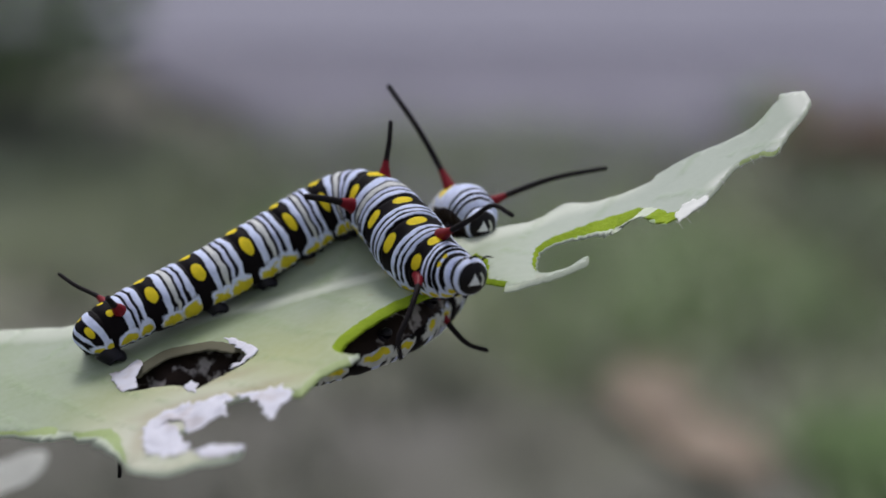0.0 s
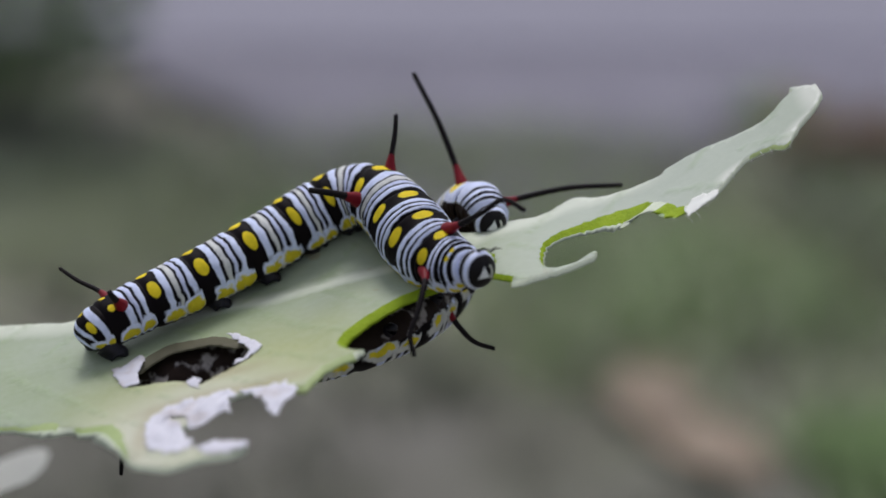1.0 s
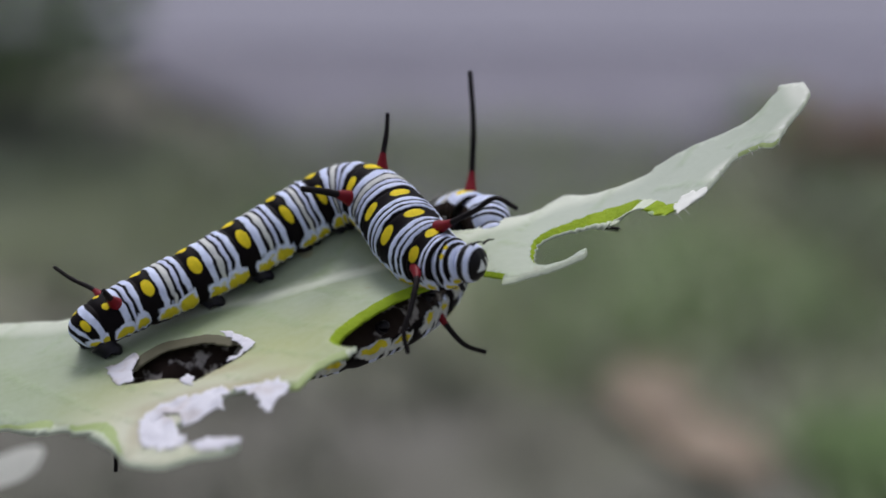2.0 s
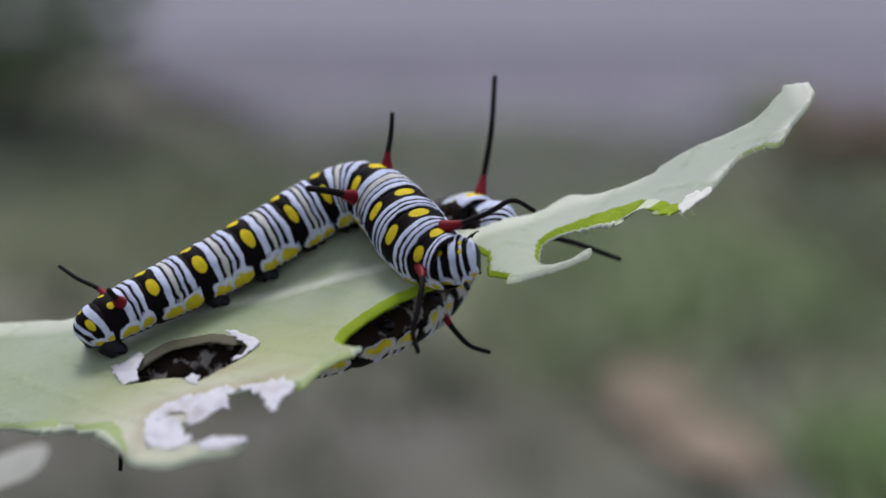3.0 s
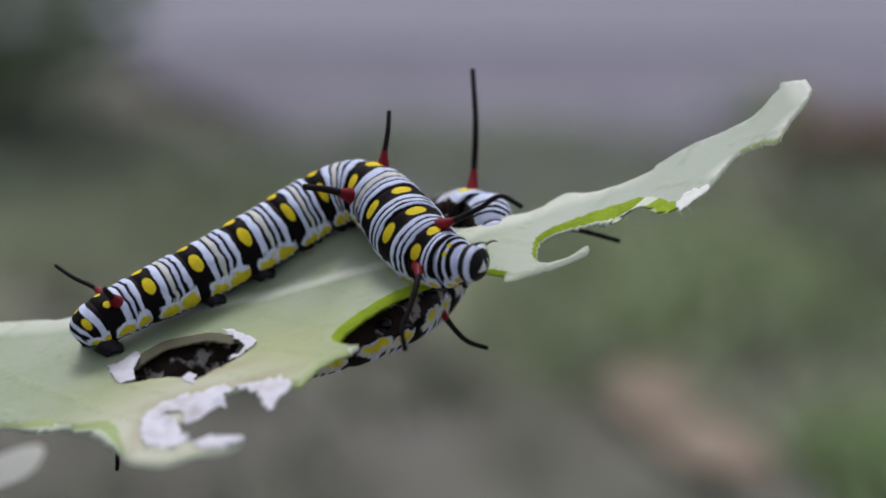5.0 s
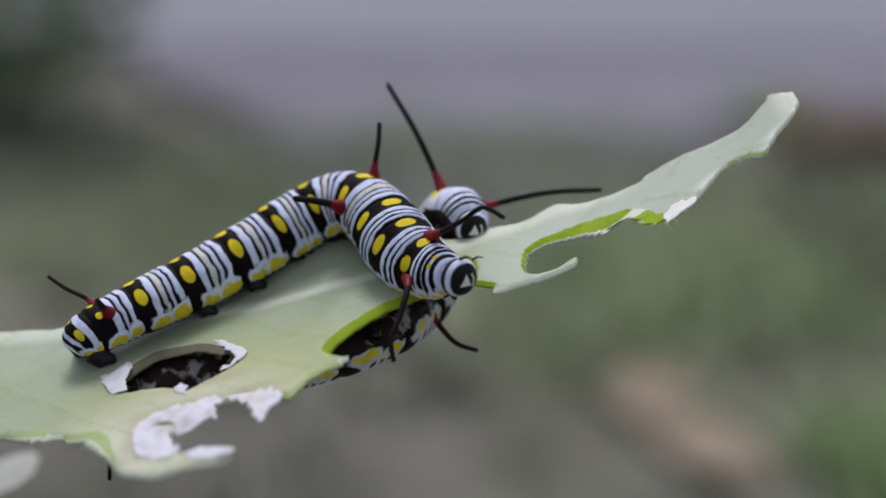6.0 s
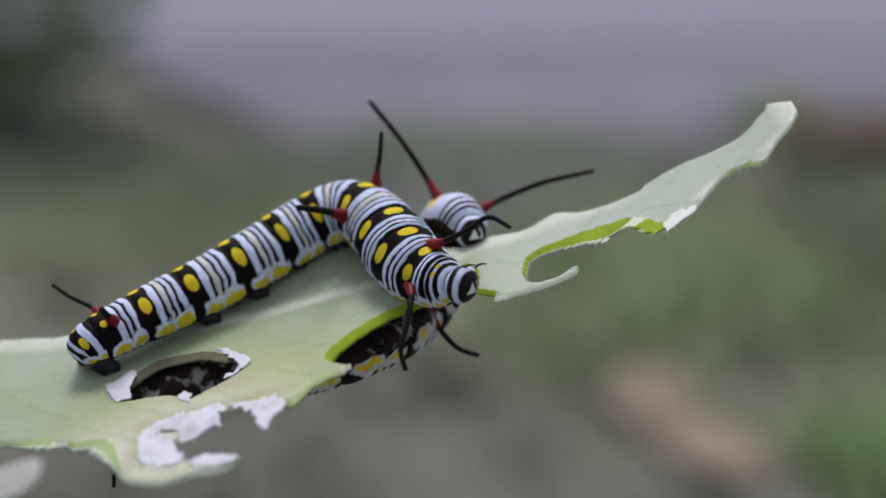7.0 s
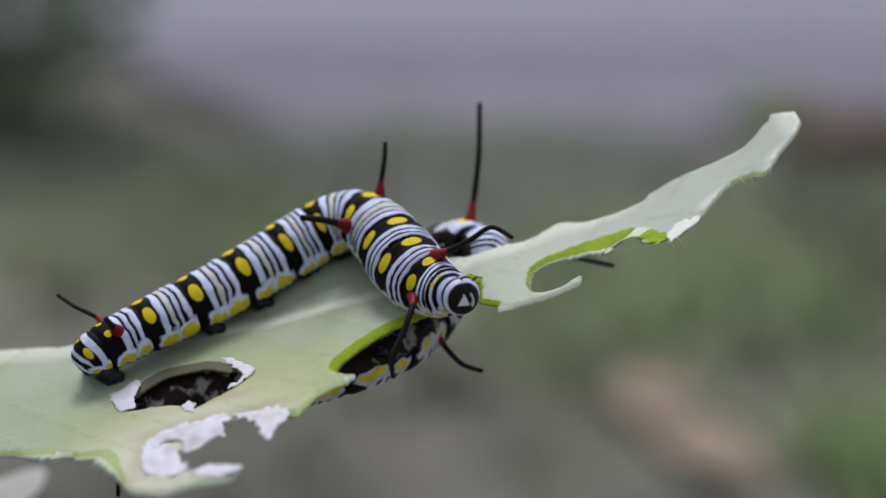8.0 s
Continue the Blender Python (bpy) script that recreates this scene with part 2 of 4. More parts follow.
def tube(bm, line, around=10, mats=None, up=(0, 0, 1), squash=1.0):
    """A closed tube along a line of (x, y, z, radius) rows."""
    loops = []
    for i, row in enumerate(line):
        p = Vector(row[:3])
        t = Vector(line[min(i + 1, len(line) - 1)][:3]) - Vector(line[max(i - 1, 0)][:3])
        t.normalize()
        side = t.cross(Vector(up))
        side = side.normalized() if side.length > 1e-4 else Vector((1, 0, 0))
        top = side.cross(t)
        rad = float(row[3])
        loops.append([bm.verts.new(p + rad * (math.cos(a) * side + squash * math.sin(a) * top))
                      for a in (2 * math.pi * k / around for k in range(around))])
    for i, (a, b) in enumerate(zip(loops, loops[1:])):
        for k in range(around):
            f = bm.faces.new((a[k], a[(k + 1) % around], b[(k + 1) % around], b[k]))
            f.material_index = mats[i] if mats else 0
    for loop, last in ((loops[0][::-1], False), (loops[-1], True)):
        f = bm.faces.new(loop)
        f.material_index = mats[-1] if mats and last else 0
    return loops


# ---- the leaf's shape ----
def midline(x):
    """Height of the leaf's midrib above the plant's origin, along its length."""
    xs = (-56.4, -44.6, -37.4, -27.9, -14.5, -4.0, 4.1, 10.3, 17.0, 24.6, 30.8, 34.2)
    zs = (-14.5, -12.2, -10.5, -8.2, -4.7, -1.9, 0.0, 1.4, 4.1, 8.5, 13.0, 15.8)
    return sum(float(np.interp(x + d, xs, zs)) for d in (-1.6, 0, 1.6)) / 3


def leaf_z(x, y):
    wave = noise.noise(Vector((x * 0.11, y * 0.13, 3.1))) * 0.35 + noise.noise(Vector((x * 0.35, y * 0.35, 9.0))) * 0.10
    swell = 1.5 * math.exp(-((x + 9.0) / 6.5) ** 2 - ((y - 5.5) / 3.0) ** 2)
    return midline(x) + 0.5 * y + wave + swell


BACK_EDGE = [(-62.0, 9.5), (-48.0, 10.0), (-39.3, 7.7), (-35.4, 6.1), (-31.8, 5.0), (-28.2, 7.1), (-23.6, 9.6), (-18.2, 11.4), (-12.5, 11.6),
             (-7.3, 9.9), (-2.2, 5.7), (0.8, 3.1), (3.2, 2.4), (4.7, 3.2), (7.6, 3.4), (10.6, 4.7), (12.7, 3.4), (15.3, 2.5),
             (18.0, 2.4), (18.5, 2.9), (22.1, 2.6), (26.3, 1.3), (28.1, 2.2), (29.1, 2.8), (29.1, 3.5), (30.7, 0.8)]
TIP_EDGE = [(30.8, -1.1), (30.2, -2.0), (28.8, -2.9), (27.2, -4.5), (26.4, -3.3), (24.2, -2.6), (21.8, -4.7), (21.1, -5.4), (20.3, -5.5),
            (19.7, -4.7), (19.0, -4.5), (18.5, -4.0), (18.2, -3.2), (17.7, -2.3), (17.2, -1.5), (16.4, -0.7)]
RIGHT_BITE = [(15.2, -0.45), (13.8, -0.15), (12.3, 0.1), (9.3, -0.3), (7.8, -1.6), (7.4, -3.1), (7.4, -4.7), (8.1, -5.55), (9.9, -5.8), (11.4, -5.0),
              (11.8, -5.1), (11.4, -5.7), (9.4, -6.2), (7.4, -6.3), (5.1, -6.7), (5.2, -5.9), (4.4, -5.2), (3.7, -4.7), (3.8, -3.2), (3.7, -1.8), (2.8, -0.2)]
MIDDLE_BITE = [(1.9, -0.9), (1.0, -2.2), (0.2, -3.1), (-2.7, -4.0), (-4.8, -5.0), (-7.0, -6.4), (-8.4, -8.1), (-8.8, -9.3), (-8.3, -10.4), (-7.4, -11.0), (-6.6, -11.3), (-7.4, -11.5), (-8.4, -11.6),
               (-9.8, -12.3), (-11.0, -14.0)]
FRONT_EDGE = [(-12.3, -13.8), (-15.0, -12.7), (-16.8, -12.7), (-18.8, -14.0), (-20.2, -15.4), (-20.5, -16.3), (-19.5, -17.8), (-18.3, -18.7),
              (-16.0, -18.9), (-14.6, -19.8), (-15.3, -20.5), (-17.9, -20.2), (-20.4, -20.1), (-22.7, -18.7), (-23.4, -18.0), (-24.1, -16.0), (-24.7, -14.1),
              (-25.8, -12.4), (-27.4, -12.0), (-29.1, -11.3), (-29.9, -11.0), (-30.8, -9.9), (-32.7, -9.8), (-35.1, -9.0), (-43.0, -6.7), (-62.0, -5.0)]
HOLE = [(-25.3, -7.6), (-25.6, -6.0), (-25.1, -4.3), (-22.7, -2.7), (-19.3, -3.3), (-17.0, -4.9), (-15.3, -7.3), (-16.4, -8.6),
        (-18.0, -9.5), (-19.5, -10.3), (-20.8, -9.1), (-22.3, -8.4), (-24.1, -8.1)]


def ragged(points, rough, close=True, step=0.35, seed=0.0, fine=1.9):
    """An outline with a torn edge: the given corners, filled in every step millimetres and shaken."""
    pts = [np.array(p, float) for p in points]
    out = []
    for i, a in enumerate(pts):
        if i == len(pts) - 1 and not close:
            out.append(tuple(a))
            break
        b = pts[(i + 1) % len(pts)]
        before, after = pts[i - 1], pts[(i + 2) % len(pts)]
        if not close:
            before, after = pts[max(i - 1, 0)], pts[min(i + 2, len(pts) - 1)]
        k = max(1, int(np.linalg.norm(b - a) / step))
        for j in range(k):
            t = j / k
            q = 0.5 * (2 * a + (b - before) * t + (2 * before - 5 * a + 4 * b - after) * t * t + (3 * a - before - 3 * b + after) * t ** 3)
            q = 0.35 * (a + (b - a) * t) + 0.65 * q
            v = Vector((q[0] * fine, q[1] * fine, seed))
            w = v * 2.6
            out.append((q[0] + rough * (noise.noise(v) + 0.5 * noise.noise(w)), q[1] + rough * (noise.noise(v + Vector((7, 3, 1))) + 0.5 * noise.noise(w + Vector((2, 8, 4))))))
    return out


def inside(points, loops):
    """Which points lie inside the first outline and outside the others."""
    p = np.array(points, float)
    result = np.ones(len(p), bool)
    for i, loop in enumerate(loops):
        q = np.array(loop, float)
        hit = np.zeros(len(p), bool)
        for (ax, ay), (bx, by) in zip(q, np.roll(q, -1, axis=0)):
            if ay != by:
                hit ^= ((ay > p[:, 1]) != (by > p[:, 1])) & (p[:, 0] < (bx - ax) * (p[:, 1] - ay) / (by - ay) + ax)
        result &= hit if i == 0 else ~hit
    return result


def sheet(loops, spacing, height, thick, bevel, rim_index):
    """A solid sheet between closed outlines (the first outer, the rest holes). bevel(x, y) is how far the cut slopes out."""
    from mathutils import geometry
    verts, edges = [], []
    for loop in loops:
        k = len(verts)
        verts += [Vector(p) for p in loop]
        edges += [(k + i, k + (i + 1) % len(loop)) for i in range(len(loop))]
    xs, ys = [p[0] for p in loops[0]], [p[1] for p in loops[0]]
    rnd = random.Random(4)
    grid = [(x + rnd.uniform(-0.25, 0.25) * spacing, y + rnd.uniform(-0.25, 0.25) * spacing)
            for x in np.arange(min(xs), max(xs), spacing) for y in np.arange(min(ys), max(ys), spacing)]
    verts += [Vector(q) for q, ok in zip(grid, inside(grid, loops)) if ok]
    vs, _, fs, origin = geometry.delaunay_2d_cdt(verts, edges, [], 0, 1e-5)[:4]
    bm = bmesh.new()
    top = [bm.verts.new((v.x, v.y, height(v.x, v.y))) for v in vs]
    centres = [(sum(vs[i].x for i in f) / len(f), sum(vs[i].y for i in f) / len(f)) for f in fs]
    for f, ok in zip(fs, inside(centres, loops)):
        if ok:
            bm.faces.new([top[i] for i in f])
    bm.normal_update()
    for f in bm.faces:
        if f.normal.z < 0:
            f.normal_flip()
    rim = [e for e in bm.edges if len(e.link_faces) == 1]
    # outward direction in the sheet for each rim vertex
    out = {}
    for e in rim:
        c = e.link_faces[0].calc_center_median()
        d = e.verts[1].co - e.verts[0].co
        n = Vector((d.y, -d.x, 0)).normalized()
        if n.dot(c - e.verts[0].co) > 0:
            n = -n
        for v in e.verts:
            out[v] = out.get(v, Vector((0, 0, 0))) + n
    out = {v: o.normalized() for v, o in out.items()}
    for _ in range(14):
        near = {v: o * 2 for v, o in out.items()}
        for e in rim:
            a, b = e.verts
            near[a] = near[a] + out[b]
            near[b] = near[b] + out[a]
        out = {v: o.normalized() for v, o in near.items()}
    low, lip = {}, {}
    for v in top:
        co = v.co.copy()
        if v in out:
            o = out[v] * bevel(co.x, co.y)
            down = Vector((o.x, o.y, 0.5 * o.y - thick))
            share = leaf_lip(co.x, co.y) + 0.05 * noise.noise(co * 1.7)
            lip[v] = bm.verts.new(co + down * share + Vector((0, 0, -0.12 * thick)))
            co += down
        else:
            co.z -= thick
        low[v] = bm.verts.new(co)
    for f in list(bm.faces):
        g = bm.faces.new([low[v] for v in reversed(f.verts)])
        g.material_index = 1
    for e in rim:
        a, b = e.verts
        order = [l.vert for l in e.link_faces[0].loops]
        if order[(order.index(a) + 1) % len(order)] is b:
            a, b = b, a
        for (p, q), inner in (((a, b), True), ((a, b), False)):
            quad = (p, q, lip[q], lip[p]) if inner else (lip[p], lip[q], low[q], low[p])
            g = bm.faces.new(quad)
            g.material_index = rim_index((p.co.x + q.co.x) / 2, (p.co.y + q.co.y) / 2, inner)
    loose = [v for v in bm.verts if not v.link_faces]
    bmesh.ops.delete(bm, geom=loose, context="VERTS")
    return bm


def leaf_bevel(x, y):
    """How far the chewed edge slopes out, by stretch of the edge."""
    if 17.8 < x < 19.8 and -5.2 < y < -1.2:
        return 1.7
    if 7 < x < 19.4 and -4.9 < y < 1.8:
        wide = float(np.interp(x, (7, 8, 9, 11, 13, 14.5, 16.3, 17.1, 17.9, 18.3, 19.4), (0.38, 0.5, 0.62, 1.1, 1.9, 3.0, 3.6, 2.4, 1.5, 0.9, 0.8)))
        return wide * (1 + 0.34 * noise.noise(Vector((x * 2.3, y * 2.3, 4.0))))
    if 24.5 < x < 27.6 and y < -1.5:
        return 0.12
    if 1.5 < x < 6 and -6.8 < y < 1:
        return 0.25
    if -9.2 < x < 4.8 and -10.2 < y < -2.5:
        return 0.85
    if -12 < x < -7.2 and y < -11.2:
        return 0.5
    if -26 < x < -14 and -5.2 < y < -2:
        return 0.8
    if y < -7 and x < -29.6:
        return float(np.interp(x, (-60, -37, -33.2, -31, -30.6, -29.7), (0.2, 0.2, 0.25, 1.6, 1.6, 0.25)))
    if -20 < y < -7 and x < -23.2:
        return float(np.interp(y, (-17.6, -16, -14, -12.5, -12.1, -11.4), (0.15, 0.7, 1.8, 2.0, 1.0, 0.2)))
    return 0.10


def leaf_lip(x, y):
    """Share of the sloping edge that is cut green; the rest is pale rim."""
    return 0.46 if y < -7 and x < -23 else 0.66


def leaf_rim(x, y, inner):
    """Which surface the edge shows: stale brown darkened for shade in the hole, fresh green in the bites, pale
    elsewhere.
    """
    if -13 < x < -7.2 and y < -11.2:
        return 5
    if -26 < x < -15 and -11 < y < -2:
        return 4 if y > -6 else 3
    if 1.5 < x < 5.3 and -6.6 < y < 1:
        return 2
    if -9.2 < x < 5 and -10.2 < y < -2.4:
        return 2
    if 17.8 < x < 19.8 and -5.2 < y < -1.2:
        return 2
    if 16.9 < x < 18.1:
        return 3
    fresh = 5 < x < 19.6 and -6.3 < y < 1.8 and not (6.8 < x < 12 and y < -4.6)
    sliver = 24.5 < x < 27.6 and y < -1.5
    if inner and y < -7 and (x < -30.2 or -28.8 < x < -23.6):
        return 5
    if inner and sliver:
        return 5
    return 2 if inner and fresh else 3


def rib_y(x):
    """The midrib's way across the blade: along the far edge at both ends, through the middle between."""
    return float(np.interp(x, (-48, -39, -35, -31, -23, -14.5, -4, 0, 3.2, 7, 10.5, 14, 17), (9.2, 6.8, 5.4, 4.2, 1.6, 0.3, 0.1, 0.8, 2.2, 3.0, 4.0, 3.0, 2.4)))


def rib_wide(x):
    return float(np.interp(x, (-30, -14, -3, 4, 18), (1.7, 0.8, 0.9, 1.7, 1.3)))


def put_leaf_marks(me):
    """Midrib and side veins as values on the mesh."""
    rib = me.attributes.new("midrib", "FLOAT", "POINT")
    vein = me.attributes.new("vein", "FLOAT", "POINT")
    for i, v in enumerate(me.vertices):
        x, y = v.co.x, v.co.y
        rib.data[i].value = max(0.0, 1 - ((y - rib_y(x)) / rib_wide(x)) ** 2) * (1 - min(1.0, max(0.0, (x - 14) / 5)))
        best = 0.0
        for k in range(-9, 7):
            root = k * 6.5 + 2.0
            for sgn, slope in ((1, 0.75), (-1, 0.95)):
                d = abs((x - root) - sgn * (y - rib_y(x)) * slope * (1 + 0.03 * sgn * y)) * 0.75
                if sgn * y > 0.5:
                    best = max(best, 1 - (d / 0.38) ** 2)
        vein.data[i].value = max(0.0, best)


# ---- the plant: stem, petiole, the eaten leaf, a leaf behind ----
plant = tagged(new("milkweed_plant"), "pale green milkweed with a half-eaten thick leaf and torn white edges", "plant")

outline = (ragged(BACK_EDGE, 0.13, False, 0.28, seed=1) + ragged(TIP_EDGE, 0.21, False, 0.2, seed=2, fine=2.6) + ragged(RIGHT_BITE, 0.18, False, 0.2, seed=3)
           + ragged(MIDDLE_BITE, 0.12, False, 0.3, seed=4) + ragged(FRONT_EDGE, 0.20, False, seed=5))
hole_line = ragged(HOLE, 0.11, True, 0.3, seed=6)
leaf_mesh = bpy.data.meshes.new("leaf_blade")
leaf_bm = sheet([outline, hole_line], 0.55, leaf_z, 0.42, leaf_bevel, leaf_rim)
leaf_bm.to_mesh(leaf_mesh)
leaf_bm.free()
put_leaf_marks(leaf_mesh)
blade = part_mesh("leaf_blade", leaf_mesh, (M_LEAF, M_UNDER, M_CUT, M_RIND, M_STALE_SHADED, M_HEALED), plant,
                  "pale waxy leaf blade, holed and bitten along its edges")


def dry_edge(corners, lift, crumple, seed, skin_=None, torn=0.42):
    """A thin, crumpled, papery scrap of dead leaf skin."""
    loop = ragged(corners, torn, True, 0.14, seed, 1.9)

    def height(x, y):
        v = Vector((x * 0.62, y * 0.5, seed))
        return leaf_z(x, y) + 0.05 + 0.14 * lift + 0.62 * crumple * (1.5 * abs(noise.noise(v)) + 0.45 * noise.noise(v * 2.3) + 0.15 * noise.noise(v * 6))
    bm = sheet([loop], 0.28, height, 0.05, lambda x, y: 0.03, lambda x, y, inner: 0)
    for f in bm.faces:
        f.material_index = 0
    part("dried_edge", bm, skin_ or M_DRY, blade, "papery white dried leaf edge")


dry_edge([(-22.7, -13.4), (-21.2, -12.3), (-19.2, -12.2), (-16.8, -12.1), (-16.2, -12.8), (-16.8, -13.3), (-16.4, -14.9), (-17.4, -14.9), (-18.7, -16.1), (-19.4, -15.5), (-20.0, -14.0), (-21.0, -13.8), (-21.7, -14.7)], 0.25, 0.6, 11.0)
dry_edge([(-22.7, -13.2), (-20.9, -14.1), (-20.0, -16.1), (-19.9, -16.0), (-19.3, -17.5), (-18.7, -18.6), (-19.8, -18.7), (-21.1, -18.1), (-22.3, -16.7), (-22.9, -14.7)], 0.12, 0.45, 19.0)
dry_edge([(-15.9, -12.6), (-13.7, -13.0), (-12.4, -13.2), (-11.5, -14.4), (-12.3, -15.8), (-12.9, -17.1), (-13.5, -16.2), (-13.8, -14.9),
          (-14.9, -13.5)], 0.22, 0.35, 12.0)
dry_edge([(-27.2, -4.7), (-26.3, -4.6), (-25.3, -3.5), (-24.6, -4.5), (-24.9, -6.2), (-24.6, -7.8), (-25.8, -7.6), (-26.5, -6.4)], 0.28, 0.30, 13.0, torn=0.22)
dry_edge([(-18.0, -3.4), (-16.7, -4.5), (-14.9, -6.7), (-15.4, -7.6), (-16.7, -8.8), (-16.8, -8.5), (-15.8, -7.3), (-16.5, -5.9),
          (-17.6, -4.2)], 0.25, 0.28, 14.0, torn=0.22)
dry_edge([(-20.5, -9.5), (-19.9, -9.2), (-19.4, -9.8), (-19.4, -10.7), (-20.0, -10.3)], 0.25, 0.25, 15.0, torn=0.22)
dry_edge([(-18.5, -18.7), (-16.0, -19.0), (-14.5, -19.8), (-15.2, -20.5), (-17.1, -20.1)], 0.18, 0.3, 18.0)
dry_edge([(21.3, -5.0), (20.2, -4.2), (19.0, -4.8), (19.1, -6.5), (20.2, -6.2), (21.6, -5.6)], 0.12, 0.15, 16.0, M_PALE)

# torn fibres that stick out along the frayed edge
rnd = random.Random(21)
for x, y in ((24.6, -2.8), (25.4, -3.2), (26.1, -3.4), (26.8, -4.0), (27.4, -4.6), (28.4, -3.4), (29.3, -2.7), (22.9, -3.8), (20.6, -6.1), (18.9, -6.3), (19.6, -6.4), (23.6, -3.1)):
    bm = bmesh.new()
    a = rnd.uniform(-0.7, 0.7)
    start = Vector((x, y + 0.3, leaf_z(x, y + 0.3) - 0.1))
    tip = start + Vector((0.35 * math.sin(a) + 0.25, -0.5, -0.35 * math.cos(a) - 0.3)) * rnd.uniform(0.6, 1.2)
    tube(bm, smooth_line([(*start, 0.035), (*(start.lerp(tip, 0.5) + Vector((0.08, 0, 0.03))), 0.025), (*tip, 0.012)], 3), 6)
    part("fibre", bm, M_PALE, blade, "fine white torn fibre")

# petiole and stem run to the ground outside the view
bm = bmesh.new()
tube(bm, smooth_line([(-58, 2, midline(-58) + 0.4, 1.4), (-66, 4, -16.5, 1.7), (-76, 8, -20, 2.0), (-84, 12, -24, 2.4)], 6), 12)
part("petiole", bm, M_UNDER, plant)
ground_way = BASE.to_3x3().inverted() @ Vector((0, 0, -1))
top = Vector((-85, 12, 20))
bm = bmesh.new()
tube(bm, [(*(top + ground_way * d + Vector((2 * math.sin(d * 0.02), 0, 0))), 2.6 + d * 0.004) for d in range(0, 500, 20)], 14)
part("stem", bm, M_UNDER, plant)

# a lower leaf of the same plant, well behind and below, its chewed end showing
bm = bmesh.new()
rows_ = smooth_line([(-48.5, 27.0, -23.8, 0.8), (-47.2, 28.5, -23.6, 2.0), (-45.4, 30.5, -23.1, 3.0), (-43.6, 32.0, -22.5, 3.0), (-42.0, 33.0, -22.2, 2.6), (-41.0, 33.5, -22.1, 1.2)], 6)
loops_ = []
for x, y, z, w in rows_:
    loops_.append([bm.verts.new((x + 0.1 * s * w, y + 0.85 * s * w + 0.3 * noise.noise(Vector((x, s * w, 4))),
                                 z + 0.55 * s * w - 0.03 * (s * w) ** 2)) for s in np.linspace(-1, 1, 9)])
for a, b in zip(loops_, loops_[1:]):
    for k in range(8):
        bm.faces.new((a[k], a[k + 1], b[k + 1], b[k]))
bmesh.ops.solidify(bm, geom=bm.faces[:], thickness=0.5)
part("lower_leaf", bm, M_PALE, plant, "whitish lower leaf, chewed at its end")


# ---- caterpillars ----
class Spine:
    """A caterpillar's axis, from tail to head, with radius and dorsal direction."""

    def __init__(self, points, up):
        self.line = smooth_line(points, 24)
        self.up = [Vector(u).normalized() for u in up]
        d = np.linalg.norm(np.diff(self.line[:, :3], axis=0), axis=1)
        self.s = np.concatenate([[0], np.cumsum(d)])
        self.length = self.s[-1]
        own = len(up) == len(points)
        self.up_s = [float(self.s[24 * i]) for i in range(len(up))] if own else list(np.linspace(0, self.length, len(up)))

    def at(self, s):
        """Centre, direction to the head, dorsal and right-hand directions, radius."""
        row = [float(np.interp(s, self.s, self.line[:, k])) for k in range(4)]
        a = [float(np.interp(s - 0.4, self.s, self.line[:, k])) for k in range(3)]
        b = [float(np.interp(s + 0.4, self.s, self.line[:, k])) for k in range(3)]
        t = (Vector(b) - Vector(a)).normalized()
        f = float(np.interp(s, self.up_s, range(len(self.up))))
        i = min(int(f), len(self.up) - 2)
        u = self.up[i].lerp(self.up[i + 1], f - i)
        u = (u - u.dot(t) * t).normalized()
        return Vector(row[:3]), t, u, t.cross(u), row[3]


RIDGES = {"rump": ((0.475, 0.06), (0.655, 0.04), (0.825, 0.05)), "neck": ((0.71, 0.06), (0.91, 0.06)),
          "hanging": ((0.38, 0.055), (0.548, 0.045), (0.692, 0.035), (0.84, 0.045)), "abdomen": ((0.38, 0.055), (0.548, 0.045), (0.692, 0.035), (0.84, 0.045)), "thorax": ((0.56, 0.06), (0.74, 0.06), (0.885, 0.05)),
          "pale_thorax": ((0.3, 0.1), (0.8, 0.1)), "pale_neck": ((0.17, 0.12), (0.56, 0.10), (0.89, 0.08)), "pale_collar": ((0.2, 0.13), (0.53, 0.05), (0.80, 0.05)),
          "collar": ((0.08, 0.06), (0.41, 0.07), (0.82, 0.08)), "tail": ((0.10, 0.09), (0.73, 0.10))}


